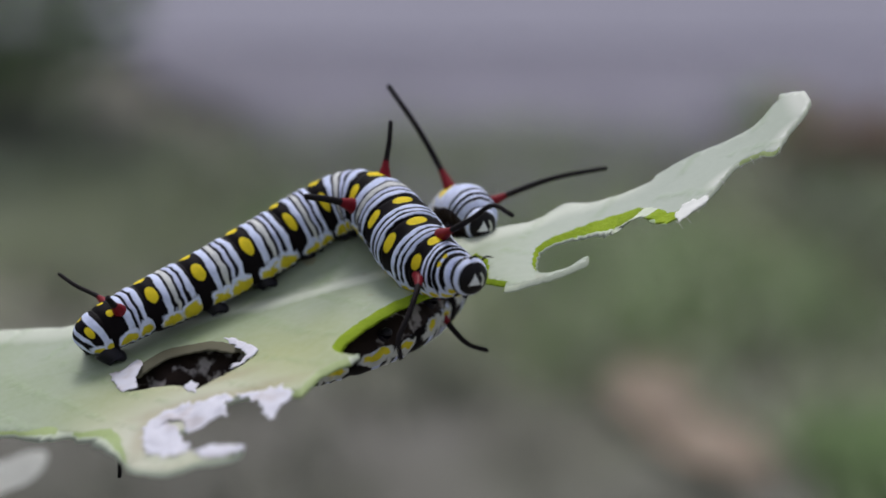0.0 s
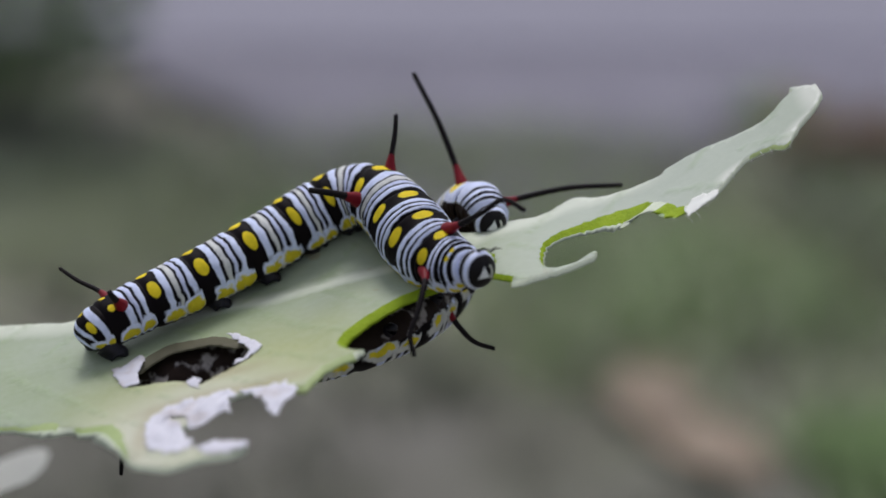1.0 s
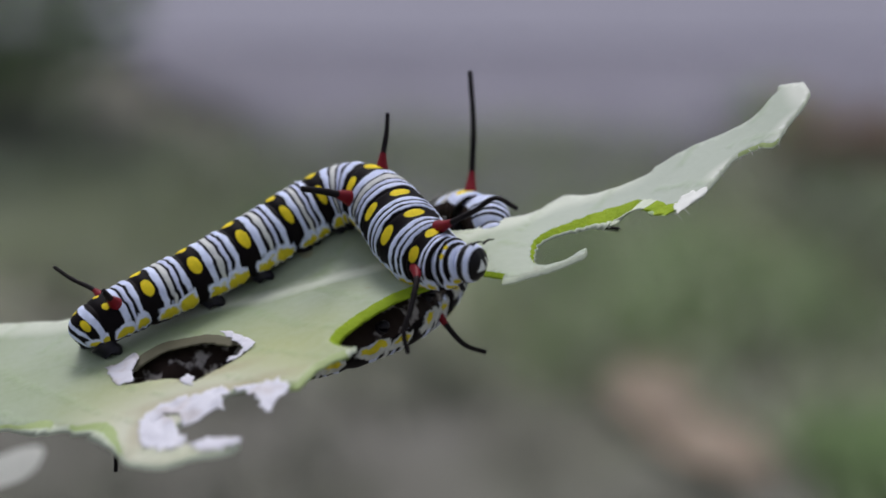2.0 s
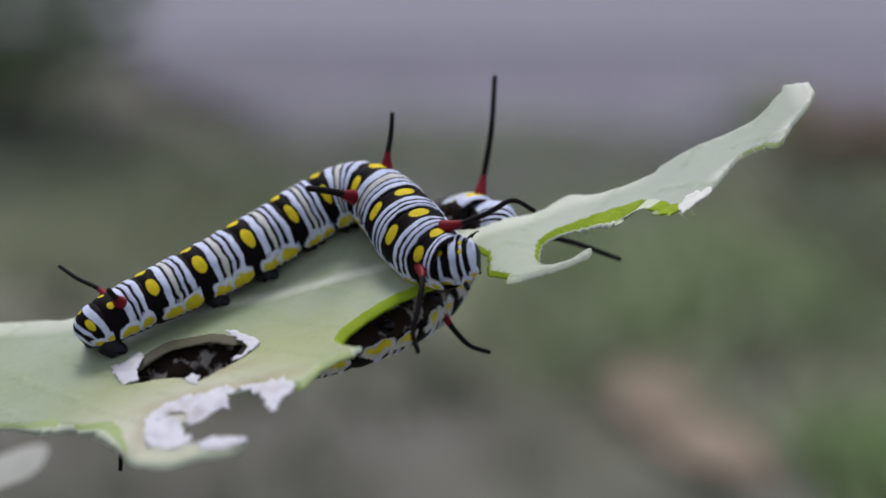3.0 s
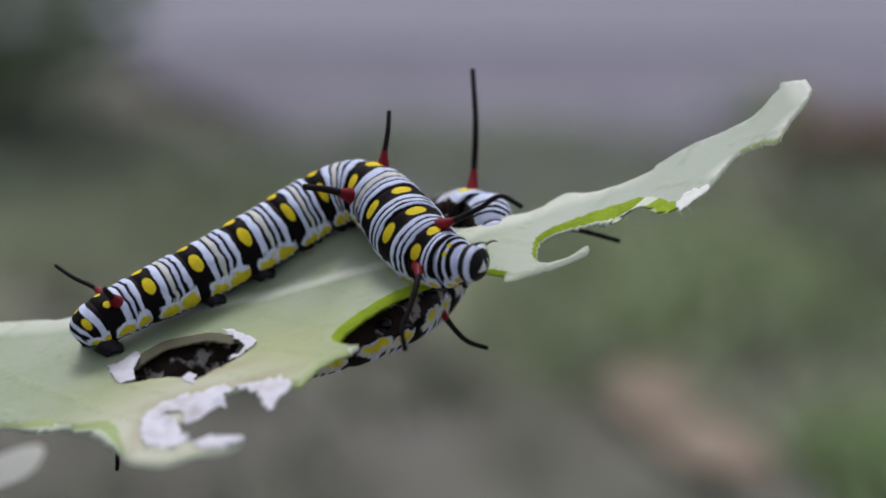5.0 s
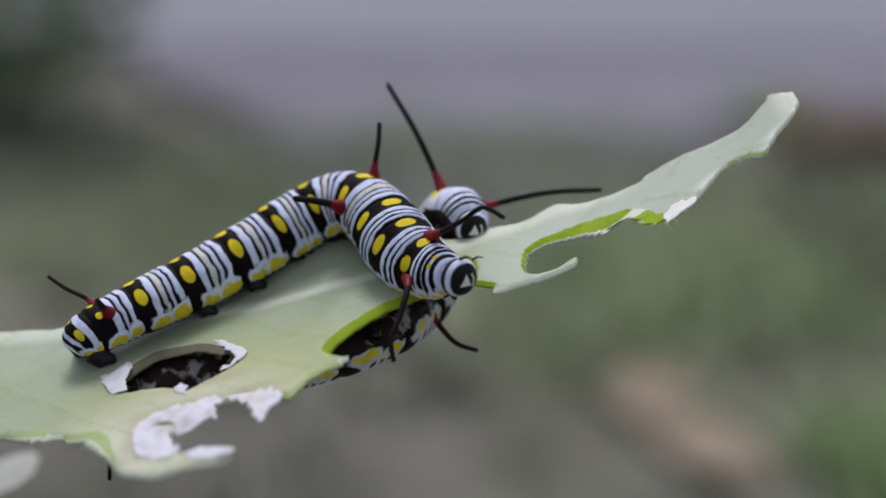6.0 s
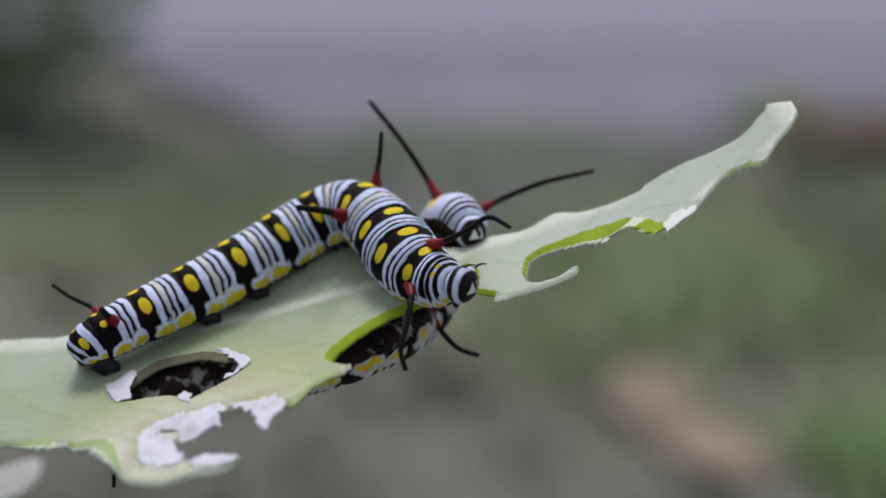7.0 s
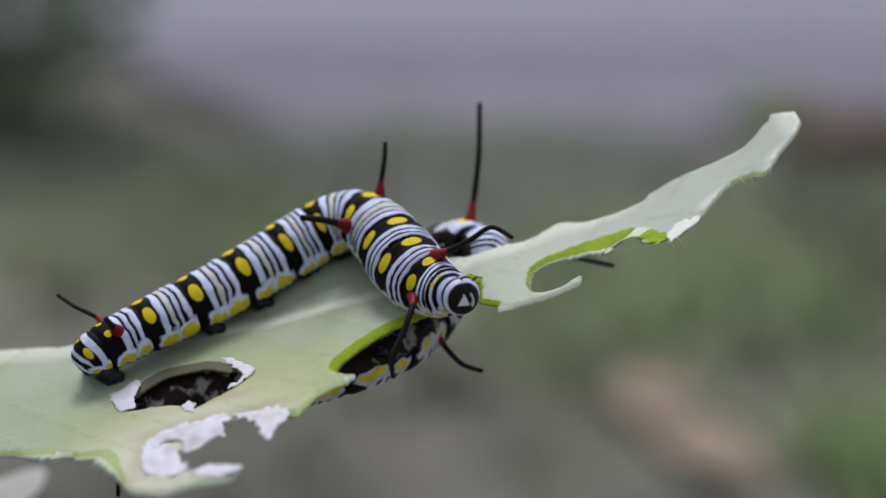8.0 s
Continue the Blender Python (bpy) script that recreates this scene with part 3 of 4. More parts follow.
def segment_mesh(spine, s0, s1, name, ridges, close_tail=False, close_head=False, around=44, along=36, tuck=0.0):
    me = bpy.data.meshes.new(name)
    verts, us, vs, faces = [], [], [], []
    extra = 3 if tuck else 0
    for i in range(-extra, along + 1):
        f = max(i, 0) / along
        c0, t, u, r, rad = spine.at(s0 + (s1 - s0) * f + min(i, 0) / 3 * tuck)
        rad *= 1 + 0.07 * min(i, 0)
        pinch = 1 - 0.055 * math.exp(-((f / 0.06) ** 2)) - 0.055 * math.exp(-(((1 - f) / 0.06) ** 2))
        pinch += sum(0.032 * math.exp(-((f - c) / w) ** 2) for c, w in ridges) + 0.02 * math.exp(-((f - 0.16) / 0.12) ** 2) - 0.012
        for k in range(around):
            a = 2 * math.pi * k / around
            low = abs(a if a < math.pi else 2 * math.pi - a) / math.pi
            bulge = 1 + 0.05 * math.exp(-((low - 0.60) / 0.07) ** 2) * (0.7 + 0.3 * math.cos(4 * math.pi * f)) - 0.10 * max(0, low - 0.7) / 0.3
            w = 1 + 0.012 * noise.noise(Vector((c0.x * 0.8 + 3 * math.cos(a), c0.y * 0.8 + 3 * math.sin(a), c0.z)))
            verts.append(c0 + rad * pinch * bulge * w * (math.cos(a) * u + math.sin(a) * r))
            us.append(f if i >= 0 else -0.15 * i), vs.append(low)
    along += extra
    for i in range(along):
        for k in range(around):
            a, b = i * around + k, i * around + (k + 1) % around
            faces.append((a, b, b + around, a + around))
    if close_tail:
        faces.append(tuple(range(around))[::-1])
    if close_head:
        faces.append(tuple(range(along * around, (along + 1) * around)))
    me.from_pydata([tuple(v) for v in verts], [], faces)
    for key, values in (("along", us), ("round", vs)):
        me.attributes.new(key, "FLOAT", "POINT").data.foreach_set("value", values)
    return me


def head_mesh(centre, face, up, radius):
    """A rounded head capsule that looks along face."""
    me = bpy.data.meshes.new("head")
    f = Vector(face).normalized()
    u = Vector(up)
    u = (u - u.dot(f) * f).normalized()
    r = f.cross(u)
    bm = bmesh.new()
    bmesh.ops.create_uvsphere(bm, u_segments=36, v_segments=24, radius=1)
    ring, side, rise = [], [], []
    for v in bm.verts:
        x, y, z = v.co            # z: towards the face
        ring.append(math.acos(max(-1, min(1, z))) / math.pi)
        side.append(x if z > 0 else 2.0), rise.append(y)
        lobe = 1 + 0.05 * abs(x) - 0.05 * math.exp(-(x / 0.12) ** 2) * max(0, y)
        flat = 0.86 if z > 0 else 1.0
        lobe *= 1 + 0.30 * min(z, 0)
        v.co = Vector(centre) + radius * lobe * (x * r + 1.04 * y * u + flat * z * f)
    bm.to_mesh(me)
    bm.free()
    for key, values in (("ring", ring), ("side", side), ("rise", rise)):
        me.attributes.new(key, "FLOAT", "POINT").data.foreach_set("value", values)
    return me


def filament(parent, points, thick, red=0.22, pivot=None, name="filament"):
    """A fleshy filament: crimson cone at the root, a black whip with a blunt end."""
    line = smooth_line([(*p, 0) for p in points], 10)
    n = len(line) - 1
    rows_ = []
    for i, q in enumerate(line):
        f = i / n
        r = thick * (0.62 - 0.20 * f + 0.80 * max(0, 1 - f / (red * 1.1)) ** 1.2) * (1 + 0.05 * noise.noise(Vector((f * 40, thick * 9, q[0]))))
        rows_.append((q[0], q[1], q[2], r))
    rows_.append((*(line[-1][:3] + 0.35 * (line[-1][:3] - line[-2][:3])), rows_[-1][3] * 0.55))
    bm = bmesh.new()
    tube(bm, rows_, 12, [1 if i / n < red else 0 for i in range(len(rows_) - 1)], up=(0.3, -0.9, 0.2))
    return part(name, bm, (M_HORN, M_HORN_ROOT), parent, "black fleshy filament with a crimson root", tuple(pivot or points[0]))


def proleg(parent, spine, s, degrees, reach, size, name="proleg", on_leaf=False):
    """A stubby leg from the belly; on_leaf sets its foot on the leaf's upper side."""
    c, t, u, r, rad = spine.at(s)
    a = radians(degrees)
    d = math.cos(a) * u + math.sin(a) * r
    start = c + d * rad * 0.70
    foot = start + (d * 0.9 - u * 0.3).normalized() * (reach + rad * 0.2)
    if on_leaf:
        foot.z = leaf_z(foot.x, foot.y) + 0.18
    bm = bmesh.new()
    tube(bm, smooth_line([(*start, size * 1.15), (*start.lerp(foot, 0.5), size * 1.02), (*start.lerp(foot, 0.85), size * 0.88), (*foot, size * 0.95),
                          (*(foot - Vector((0, 0, 0.14))), size * 0.75)], 3), 14, up=tuple(t))
    part(name, bm, M_FOOT, parent, "black stubby proleg" if name == "proleg" else "short black leg")


# --- the caterpillar on top of the leaf: tail to head ---
upper = tagged(new("caterpillar"), "black, white and yellow banded caterpillar arched on the leaf, chewing", "caterpillar", "caterpillars on the leaf")
A = Spine([(-29.93, -3.20, -8.08, 0.93), (-28.89, -3.00, -7.15, 1.87), (-25.90, -1.40, -5.43, 2.22), (-23.09, 0.00, -4.05, 2.43),
           (-20.39, 1.20, -2.69, 2.50), (-17.66, 2.50, -1.14, 2.60), (-14.87, 3.80, 0.49, 2.68), (-12.26, 4.80, 2.16, 2.74),
           (-9.78, 5.30, 3.57, 2.71), (-7.89, 5.00, 4.16, 2.72), (-6.38, 4.10, 4.06, 2.74), (-5.15, 2.80, 3.33, 2.82),
           (-4.09, 1.30, 2.21, 2.97), (-3.09, -0.50, 0.92, 3.10), (-1.69, -2.70, -0.63, 2.94), (-0.32, -4.40, -1.49, 2.49),
           (0.78, -5.90, -1.92, 2.06), (1.46, -7.00, -2.09, 1.30)],
          [(0, -0.53, 0.85), (0, -0.53, 0.85), (0, -0.53, 0.85), (-0.05, -0.66, 0.74), (-0.3, -0.85, 0.45), (-0.25, -0.85, 0.45)])
starts = [2.21, 6.12, 10.56, 15.32, 20.08, 23.9, 28.45, 33.23, 36.51, 39.86, 42.48]
cuts = [0.0, *starts, A.length]
kinds = ["tail", "rump"] + ["abdomen"] * 6 + ["thorax"] * 2 + ["neck", "collar"]
SKIN = {"tail": M_TAIL, "rump": M_RUMP, "neck": M_NECK, "abdomen": M_ABDOMEN, "hanging": M_UNDERHUNG_SHADED, "thorax": M_THORAX, "collar": M_COLLAR, "pale_thorax": M_THORAX_PALE, "pale_neck": M_NECK_PALE, "pale_collar": M_COLLAR_PALE}


def add_segments(parent, spine, cuts, kinds, pivots=None, parents=None):
    made = []
    for i, kind in enumerate(kinds):
        me = segment_mesh(spine, cuts[i] - 0.04, cuts[i + 1] + 0.04, "body_segment", RIDGES[kind],
                          i == 0, i == len(kinds) - 1, tuck=1.5 if pivots and pivots[i] is not None else 0.0)
        own = parents[i] if parents and parents[i] else parent
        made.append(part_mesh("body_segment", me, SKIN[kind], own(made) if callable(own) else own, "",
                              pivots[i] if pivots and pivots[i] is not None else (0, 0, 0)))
    return made


NECK_A = (0.05, -4.90, -1.62)
pivots_a = [None] * 11 + [NECK_A]
seg_a = add_segments(upper, A, cuts, kinds, pivots_a)
collar_a = seg_a[-1]
for i, (reach) in ((3, 1.5), (4, 1.5), (5, 1.5), (6, 1.5)):
    s = cuts[i] + 0.20 * (cuts[i + 1] - cuts[i])
    for deg in (-132, 132):
        proleg(upper, A, s, deg, reach, 0.85, on_leaf=True)
for deg in (-135, 135):
    proleg(upper, A, 1.5, deg, 1.7, 0.95, on_leaf=True)
for k, s in enumerate((cuts[9] + 0.8, cuts[10] + 0.8, cuts[11] + 0.6)):
    for deg in (-155, 155):
        proleg(upper, A, s, deg, 0.5, 0.22, "leg")

head_a = part_mesh("head", head_mesh((2.00, -7.40, -2.13), (0.52, -0.80, -0.28), (0.05, -0.3, 0.95), 1.56), M_HEAD, collar_a,
                   "black head with white rings and triangle", (1.75, -7.10, -2.09))
antennae = []
for dx in (-0.5, 0.5):
    bm = bmesh.new()
    tube(bm, smooth_line([(2.6 + dx, -8.10, -0.85, 0.1), (3.0 + dx, -8.40, -0.6, 0.08), (3.5 + dx, -8.50, -0.65, 0.04)], 4), 8)
    antennae.append(part("antenna", bm, M_HORN, collar_a, pivot=(1.75, -7.10, -2.09)))

# filaments: three pairs
filament(upper, [(-28.00, -2.00, -4.66), (-28.94, -1.30, -3.93), (-30.84, -0.60, -3.09), (-32.44, 0.00, -2.10)], 0.38, 0.3)
filament(upper, [(-26.60, -3.00, -5.28), (-26.70, -4.30, -4.90), (-26.90, -5.40, -4.45), (-27.15, -6.20, -3.95)], 0.54, 0.55)
filament(upper, [(-5.07, 3.40, 6.05), (-4.93, 3.40, 7.46), (-4.64, 3.60, 9.33), (-4.54, 3.80, 11.05)], 0.46, 0.36)
filament(upper, [(-7.36, 2.10, 3.63), (-8.44, 0.70, 3.93), (-9.94, -0.50, 4.23), (-11.44, -1.90, 4.38)], 0.60, 0.40)
f_neck_near = filament(upper, [(-1.98, -5.20, -1.98), (-2.04, -7.20, -3.13), (-2.79, -8.40, -5.36), (-3.50, -9.00, -7.04), (-3.35, -9.40, -8.70)], 0.46, 0.22)
f_neck_far = filament(upper, [(-0.18, -4.60, 1.11), (0.73, -6.40, 1.55), (2.44, -7.80, 2.49), (3.95, -8.80, 3.46), (5.54, -9.60, 2.63)], 0.44, 0.24)

# --- the caterpillar under the leaf: hangs back down, its front curls up behind the leaf ---
lower = tagged(new("caterpillar"), "banded caterpillar clinging under the leaf, head raised over its far edge", "caterpillar", "caterpillars on the leaf")
B = Spine([(-30.43, -3.68, -14.47, 1.12), (-29.11, -3.32, -13.95, 1.96), (-25.99, -2.50, -12.71, 2.25), (-20.96, -1.53, -10.91, 2.36),
           (-17.13, -1.99, -10.17, 2.35), (-13.28, -3.00, -9.68, 2.24), (-9.58, -2.31, -8.88, 2.21), (-6.33, -1.58, -7.88, 2.22),
           (-3.32, 1.17, -6.49, 2.31), (-0.94, 5.40, -4.79, 2.30), (0.40, 8.60, -2.47, 2.30), (0.70, 10.40, -0.05, 2.30),
           (0.50, 9.90, 2.00, 2.20), (1.08, 7.70, 3.24, 2.18), (2.17, 5.60, 3.50, 2.15), (2.90, 4.20, 2.82, 1.90), (3.10, 3.55, 2.35, 1.52)],
          [(0, 0.8, -0.6)] * 6 + [(0.02, 0.8, -0.6), (0.05, 0.8, -0.6), (0.1, 0.8, -0.6), (0.25, 0.75, -0.6), (0.5, 0.75, -0.4), (0.4, 0.9, 0.1),
                                  (0.2, 0.6, 0.8), (0.25, 0.1, 1.0), (0.3, -0.2, 1.0), (0.3, -0.35, 1.0), (0.3, -0.4, 1.0)])
cuts_b = [0.0] + [1.6 + (B.length - 8.4) * k / 8 for k in range(9)] + [B.length - 4.7, B.length - 3.0, B.length]
PIVOT_B = tuple(B.at(cuts_b[9])[0])
pivots_b = [None] * 9 + [PIVOT_B, PIVOT_B, PIVOT_B]
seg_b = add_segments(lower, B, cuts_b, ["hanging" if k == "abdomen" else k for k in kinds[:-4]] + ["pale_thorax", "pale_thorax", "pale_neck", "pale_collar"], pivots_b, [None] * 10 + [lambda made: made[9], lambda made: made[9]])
thorax_b = seg_b[9]
for i in (3, 4, 5, 6):
    for deg in (-145, 145):
        proleg(lower, B, (cuts_b[i] + cuts_b[i + 1]) / 2, deg, 0.7, 0.55)
for deg in (-135, 135):
    proleg(lower, B, 1.0, deg, 0.7, 0.55)
head_b = part_mesh("head", head_mesh((3.12, 3.10, 2.22), (0.40, -0.86, -0.28), (0.1, -0.4, 0.9), 1.45), M_HEAD, thorax_b,
                   "black head with white rings and triangle", (3.12, 3.10, 2.22))
filament(thorax_b, [(0.90, 7.00, 4.86), (-0.45, 7.80, 7.58), (-2.31, 8.00, 10.85), (-4.84, 8.40, 14.51)], 0.50, 0.24)
f_b_right = filament(thorax_b, [(3.55, 5.40, 3.83), (6.37, 6.60, 5.08), (10.04, 7.00, 6.34), (14.42, 7.40, 7.16)], 0.50, 0.22)
f_b_low = filament(lower, [(-0.70, 2.90, -4.60), (-0.20, 2.65, -5.40), (0.92, 2.50, -6.95), (2.16, 2.50, -8.15), (3.85, 2.50, -8.72)], 0.46, 0.40)
filament(lower, [(-27.19, 0.00, -14.50), (-27.05, -1.00, -17.00), (-26.95, -2.00, -19.00)], 0.40, 0.3)
for k, d in enumerate((0.2, 1.5, 2.8)):
    for deg in (-140, 140):
        proleg(thorax_b, B, cuts_b[9] + 1.2 + d, deg, 1.3, 0.34, "leg")


# ---- the ground far behind, out of focus ----
def ground_skin():
    """Greyish soil, mottled, with mossy and dusty patches of its own."""
    n = Nodes("bare_soil")
    p = n.coords()
    x, y, z = n.xyz(p)[:3]
    wx = n.math("ADD", x, n.math("MULTIPLY", n.math("SUBTRACT", n.noise(7.0, 3.0), 0.5), 0.14))
    wy = n.math("ADD", y, n.math("MULTIPLY", n.math("SUBTRACT", n.noise(6.0, 3.0), 0.5), 0.20))
    col = n.mix(n.step(n.noise(3.0, 4.0), 0.35, 0.65), (0.110, 0.107, 0.088), (0.160, 0.157, 0.133))
    col = n.mix(n.step(n.noise(1.3, 2.0), 0.5, 0.62), col, (0.155, 0.178, 0.10))
    col = n.mix(n.math("MULTIPLY", n.step(n.noise(9.0, 2.0), 0.40, 0.66), 0.7), col, (0.164, 0.159, 0.140))
    col = n.mix(n.math("MULTIPLY", n.step(n.noise(14.0, 3.0), 0.46, 0.64), 0.75), col, (0.088, 0.093, 0.064))
    for px, py, rx, ry in ((0.133, 1.33, 0.11, 0.16), (0.03, 1.42, 0.10, 0.10), (0.25, 1.42, 0.07, 0.12), (0.25, 1.02, 0.035, 0.04), (0.095, 1.235, 0.075, 0.10)):
        col = n.mix(n.math("MULTIPLY", n.spot(wx, wy, px, py, rx, ry, 0.5), 0.85), col, (0.40, 0.445, 0.255))
    col = n.mix(n.math("MULTIPLY", n.spot(wx, wy, 0.01, 1.20, 0.11, 0.08, 0.6), 0.8), col, (0.20, 0.205, 0.15))
    for px, py, rx, ry in ((0.070, 1.06, 0.05, 0.07), (0.21, 1.10, 0.025, 0.05), (0.38, 1.59, 0.07, 0.10), (0.295, 1.18, 0.04, 0.05), (-0.21, 1.65, 0.09, 0.12), (-0.36, 1.76, 0.11, 0.17)):
        col = n.mix(n.math("MULTIPLY", n.spot(wx, wy, px, py, rx, ry, 0.6), 0.85), col, (0.088, 0.088, 0.064))
    col = n.mix(n.math("MULTIPLY", n.spot(wx, wy, -0.32, 1.30, 0.13, 0.13, 0.6), 0.8), col, (0.27, 0.262, 0.205))
    col = n.mix(n.math("MULTIPLY", n.noise(60.0, 4.0), 0.4), col, (0.21, 0.192, 0.172))
    return n.finish(col, 0.95, n.noise(80.0, 5.0), 0.6, 0.01)


M_SOIL = ground_skin()
M_PATH = plain("grey_concrete", (0.195, 0.188, 0.235), (0.265, 0.256, 0.312), 3.0, 0.9, 0.3, distance=0.002)
M_GRAVEL = plain("grey_gravel", (0.25, 0.238, 0.285), (0.36, 0.342, 0.40), 9.0, 0.9, 0.3, distance=0.002)
M_GRASS = plain("grass_blade", (0.245, 0.285, 0.18), (0.36, 0.395, 0.275), 8.0, 0.6)
M_TUFT = plain("dark_grass_blade", (0.17, 0.176, 0.13), (0.255, 0.26, 0.20), 8.0, 0.6)
M_STRAW = plain("pale_grass_blade", (0.41, 0.45, 0.29), (0.54, 0.575, 0.40), 8.0, 0.7)
M_LUSH = plain("fresh_grass_blade", (0.24, 0.35, 0.14), (0.34, 0.45, 0.21), 8.0, 0.6)
M_SHRUB = plain("dark_green_leaf", (0.19, 0.27, 0.125), (0.30, 0.385, 0.195), 14.0, 0.55)
M_LITTER = plain("tan_dead_leaf", (0.46, 0.37, 0.285), (0.57, 0.47, 0.37), 30.0, 0.8)
M_BROWN = plain("brown_dead_leaf", (0.125, 0.085, 0.055), (0.19, 0.135, 0.095), 30.0, 0.8)

bm = bmesh.new()
bmesh.ops.create_grid(bm, x_segments=120, y_segments=120, size=40)
for v in bm.verts:
    v.co.x, v.co.y = math.copysign(abs(v.co.x / 40) ** 2.2 * 40, v.co.x), math.copysign(abs(v.co.y / 40) ** 2.2 * 40, v.co.y)
    d = math.hypot(v.co.x, v.co.y)
    v.co.z = 0.012 * noise.noise(Vector((v.co.x * 3, v.co.y * 3, 0))) * min(1, d) + 0.02 * noise.noise(Vector((v.co.x * 0.5, v.co.y * 0.5, 5))) - 0.01
me = bpy.data.meshes.new("ground")
bm.to_mesh(me)
bm.free()
me.materials.append(M_SOIL)
ground = tagged(new("ground", me), "bare greyish soil with thin grass", "ground", kind="structure")

# concrete path behind
bm = bmesh.new()
bmesh.ops.create_cube(bm, size=1)
for v in bm.verts:
    v.co = Vector((v.co.x * 8 + 0.6, v.co.y * 1.5 + 2.78, v.co.z * 0.08 - 0.028))
bmesh.ops.bevel(bm, geom=bm.edges[:], offset=0.01, segments=2, affect="EDGES")
me = bpy.data.meshes.new("path")
bm.to_mesh(me)
bm.free()
me.materials.append(M_PATH)
tagged(new("path", me), "pale grey concrete path behind the plants", "path", kind="structure")


def blades(name, count, where, length, width, mat, label, seed):
    """Many grass blades as one mesh; where(rnd) gives a place on the ground."""
    rnd = random.Random(seed)
    vs, fs = [], []
    for _ in range(count):
        x, y = where(rnd)
        h, a, lean = rnd.uniform(0.5, 1) * length, rnd.uniform(0, 6.283), rnd.uniform(0.2, 0.9)
        dx, dy = math.cos(a), math.sin(a)
        w = width * rnd.uniform(0.6, 1.2)
        k = len(vs)
        for f, ww in ((0, 1), (0.5, 0.8), (1, 0.05)):
            cx, cy, cz = x + dx * lean * h * f * f, y + dy * lean * h * f * f, h * f * (1 - 0.3 * lean * f) - 0.012 * (f == 0)
            vs += [(cx - dy * w * ww, cy + dx * w * ww, cz), (cx + dy * w * ww, cy - dx * w * ww, cz)]
        fs += [(k, k + 1, k + 3, k + 2), (k + 2, k + 3, k + 5, k + 4)]
    me = bpy.data.meshes.new(name)
    me.from_pydata(vs, [], fs)
    me.materials.append(mat)
    return tagged(new(name, me), label, "grass", kind="stuff")


def patch(cx, cy, sx, sy):
    return lambda rnd: (rnd.gauss(cx, sx), rnd.gauss(cy, sy))


blades("grass", 450, patch(0.135, 1.30, 0.05, 0.08), 0.035, 0.003, M_LUSH, "fresh green grass out of focus", 6)
blades("grass", 450, patch(0.268, 0.985, 0.02, 0.03), 0.03, 0.003, M_LUSH, "fresh green grass out of focus", 7)
blades("grass", 800, patch(0.20, 1.32, 0.09, 0.08), 0.03, 0.003, M_STRAW, "pale dry grass out of focus", 1)
blades("grass", 380, patch(0.10, 1.22, 0.045, 0.06), 0.022, 0.003, M_STRAW, "pale dry grass out of focus", 31)
blades("grass", 450, patch(0.285, 1.03, 0.035, 0.07), 0.025, 0.003, M_STRAW, "pale dry grass out of focus", 2)
blades("grass", 600, patch(-0.24, 1.52, 0.15, 0.09), 0.035, 0.002, M_GRASS, "short green grass out of focus", 3)
blades("grass", 500, patch(0.02, 1.62, 0.10, 0.05), 0.05, 0.002, M_GRASS, "short green grass out of focus", 4)
blades("grass", 400, patch(0.37, 1.40, 0.05, 0.07), 0.05, 0.002, M_GRASS, "short green grass out of focus", 5)


def clumps(seed, count, xs, ys, spread):
    """Scattered tufts: each blade falls near one of a handful of seeded centres."""
    rnd_ = random.Random(seed)
    centres = [(rnd_.uniform(*xs), rnd_.uniform(*ys)) for _ in range(count)]
    centres = [c for c in centres if math.hypot(c[0] - 0.15, c[1] - 1.04) > 0.10]

    def where(rnd):
        cx, cy = rnd.choice(centres)
        return rnd.gauss(cx, spread), rnd.gauss(cy, spread * 1.6)
    return where


blades("grass", 420, clumps(13, 16, (-0.30, 0.45), (1.15, 1.55), 0.026), 0.045, 0.0022, M_TUFT, "dark green grass tufts out of focus", 14)
blades("grass", 1100, clumps(15, 12, (-0.30, 0.45), (1.1, 1.8), 0.026), 0.035, 0.0022, M_LUSH, "fresh green grass out of focus", 16)
blades("grass", 620, clumps(31, 46, (-0.26, 0.32), (0.84, 1.2), 0.016), 0.022, 0.0024, M_TUFT, "dark green grass tufts out of focus", 32)
blades("grass", 1500, patch(-0.31, 1.44, 0.10, 0.10), 0.018, 0.003, M_STRAW, "pale dry grass out of focus", 23)
blades("grass", 700, patch(0.08, 1.60, 0.12, 0.06), 0.02, 0.003, M_STRAW, "pale dry grass out of focus", 24)


def gravel(name, count, where, mat, label, seed):
    """Loose stones as one mesh of small lumps."""
    rnd = random.Random(seed)
    vs, fs = [], []
    for _ in range(count):
        x, y = where(rnd)
        k, q = len(vs), rnd.uniform(0.004, 0.011)
        a = rnd.uniform(0, 6.283)
        ring = [(x + q * rnd.uniform(0.7, 1.1) * math.cos(a + i * 1.257), y + q * rnd.uniform(0.7, 1.1) * math.sin(a + i * 1.257), q * 0.35) for i in range(5)]
        vs += ring + [(x, y, q * rnd.uniform(0.7, 1.0)), (x, y, -q * 0.6)]
        for i in range(5):
            fs += [(k + i, k + (i + 1) % 5, k + 5), (k + (i + 1) % 5, k + i, k + 6)]
    me = bpy.data.meshes.new(name)
    me.from_pydata(vs, [], fs)
    me.materials.append(mat)
    return tagged(new(name, me), label, "gravel", kind="stuff")


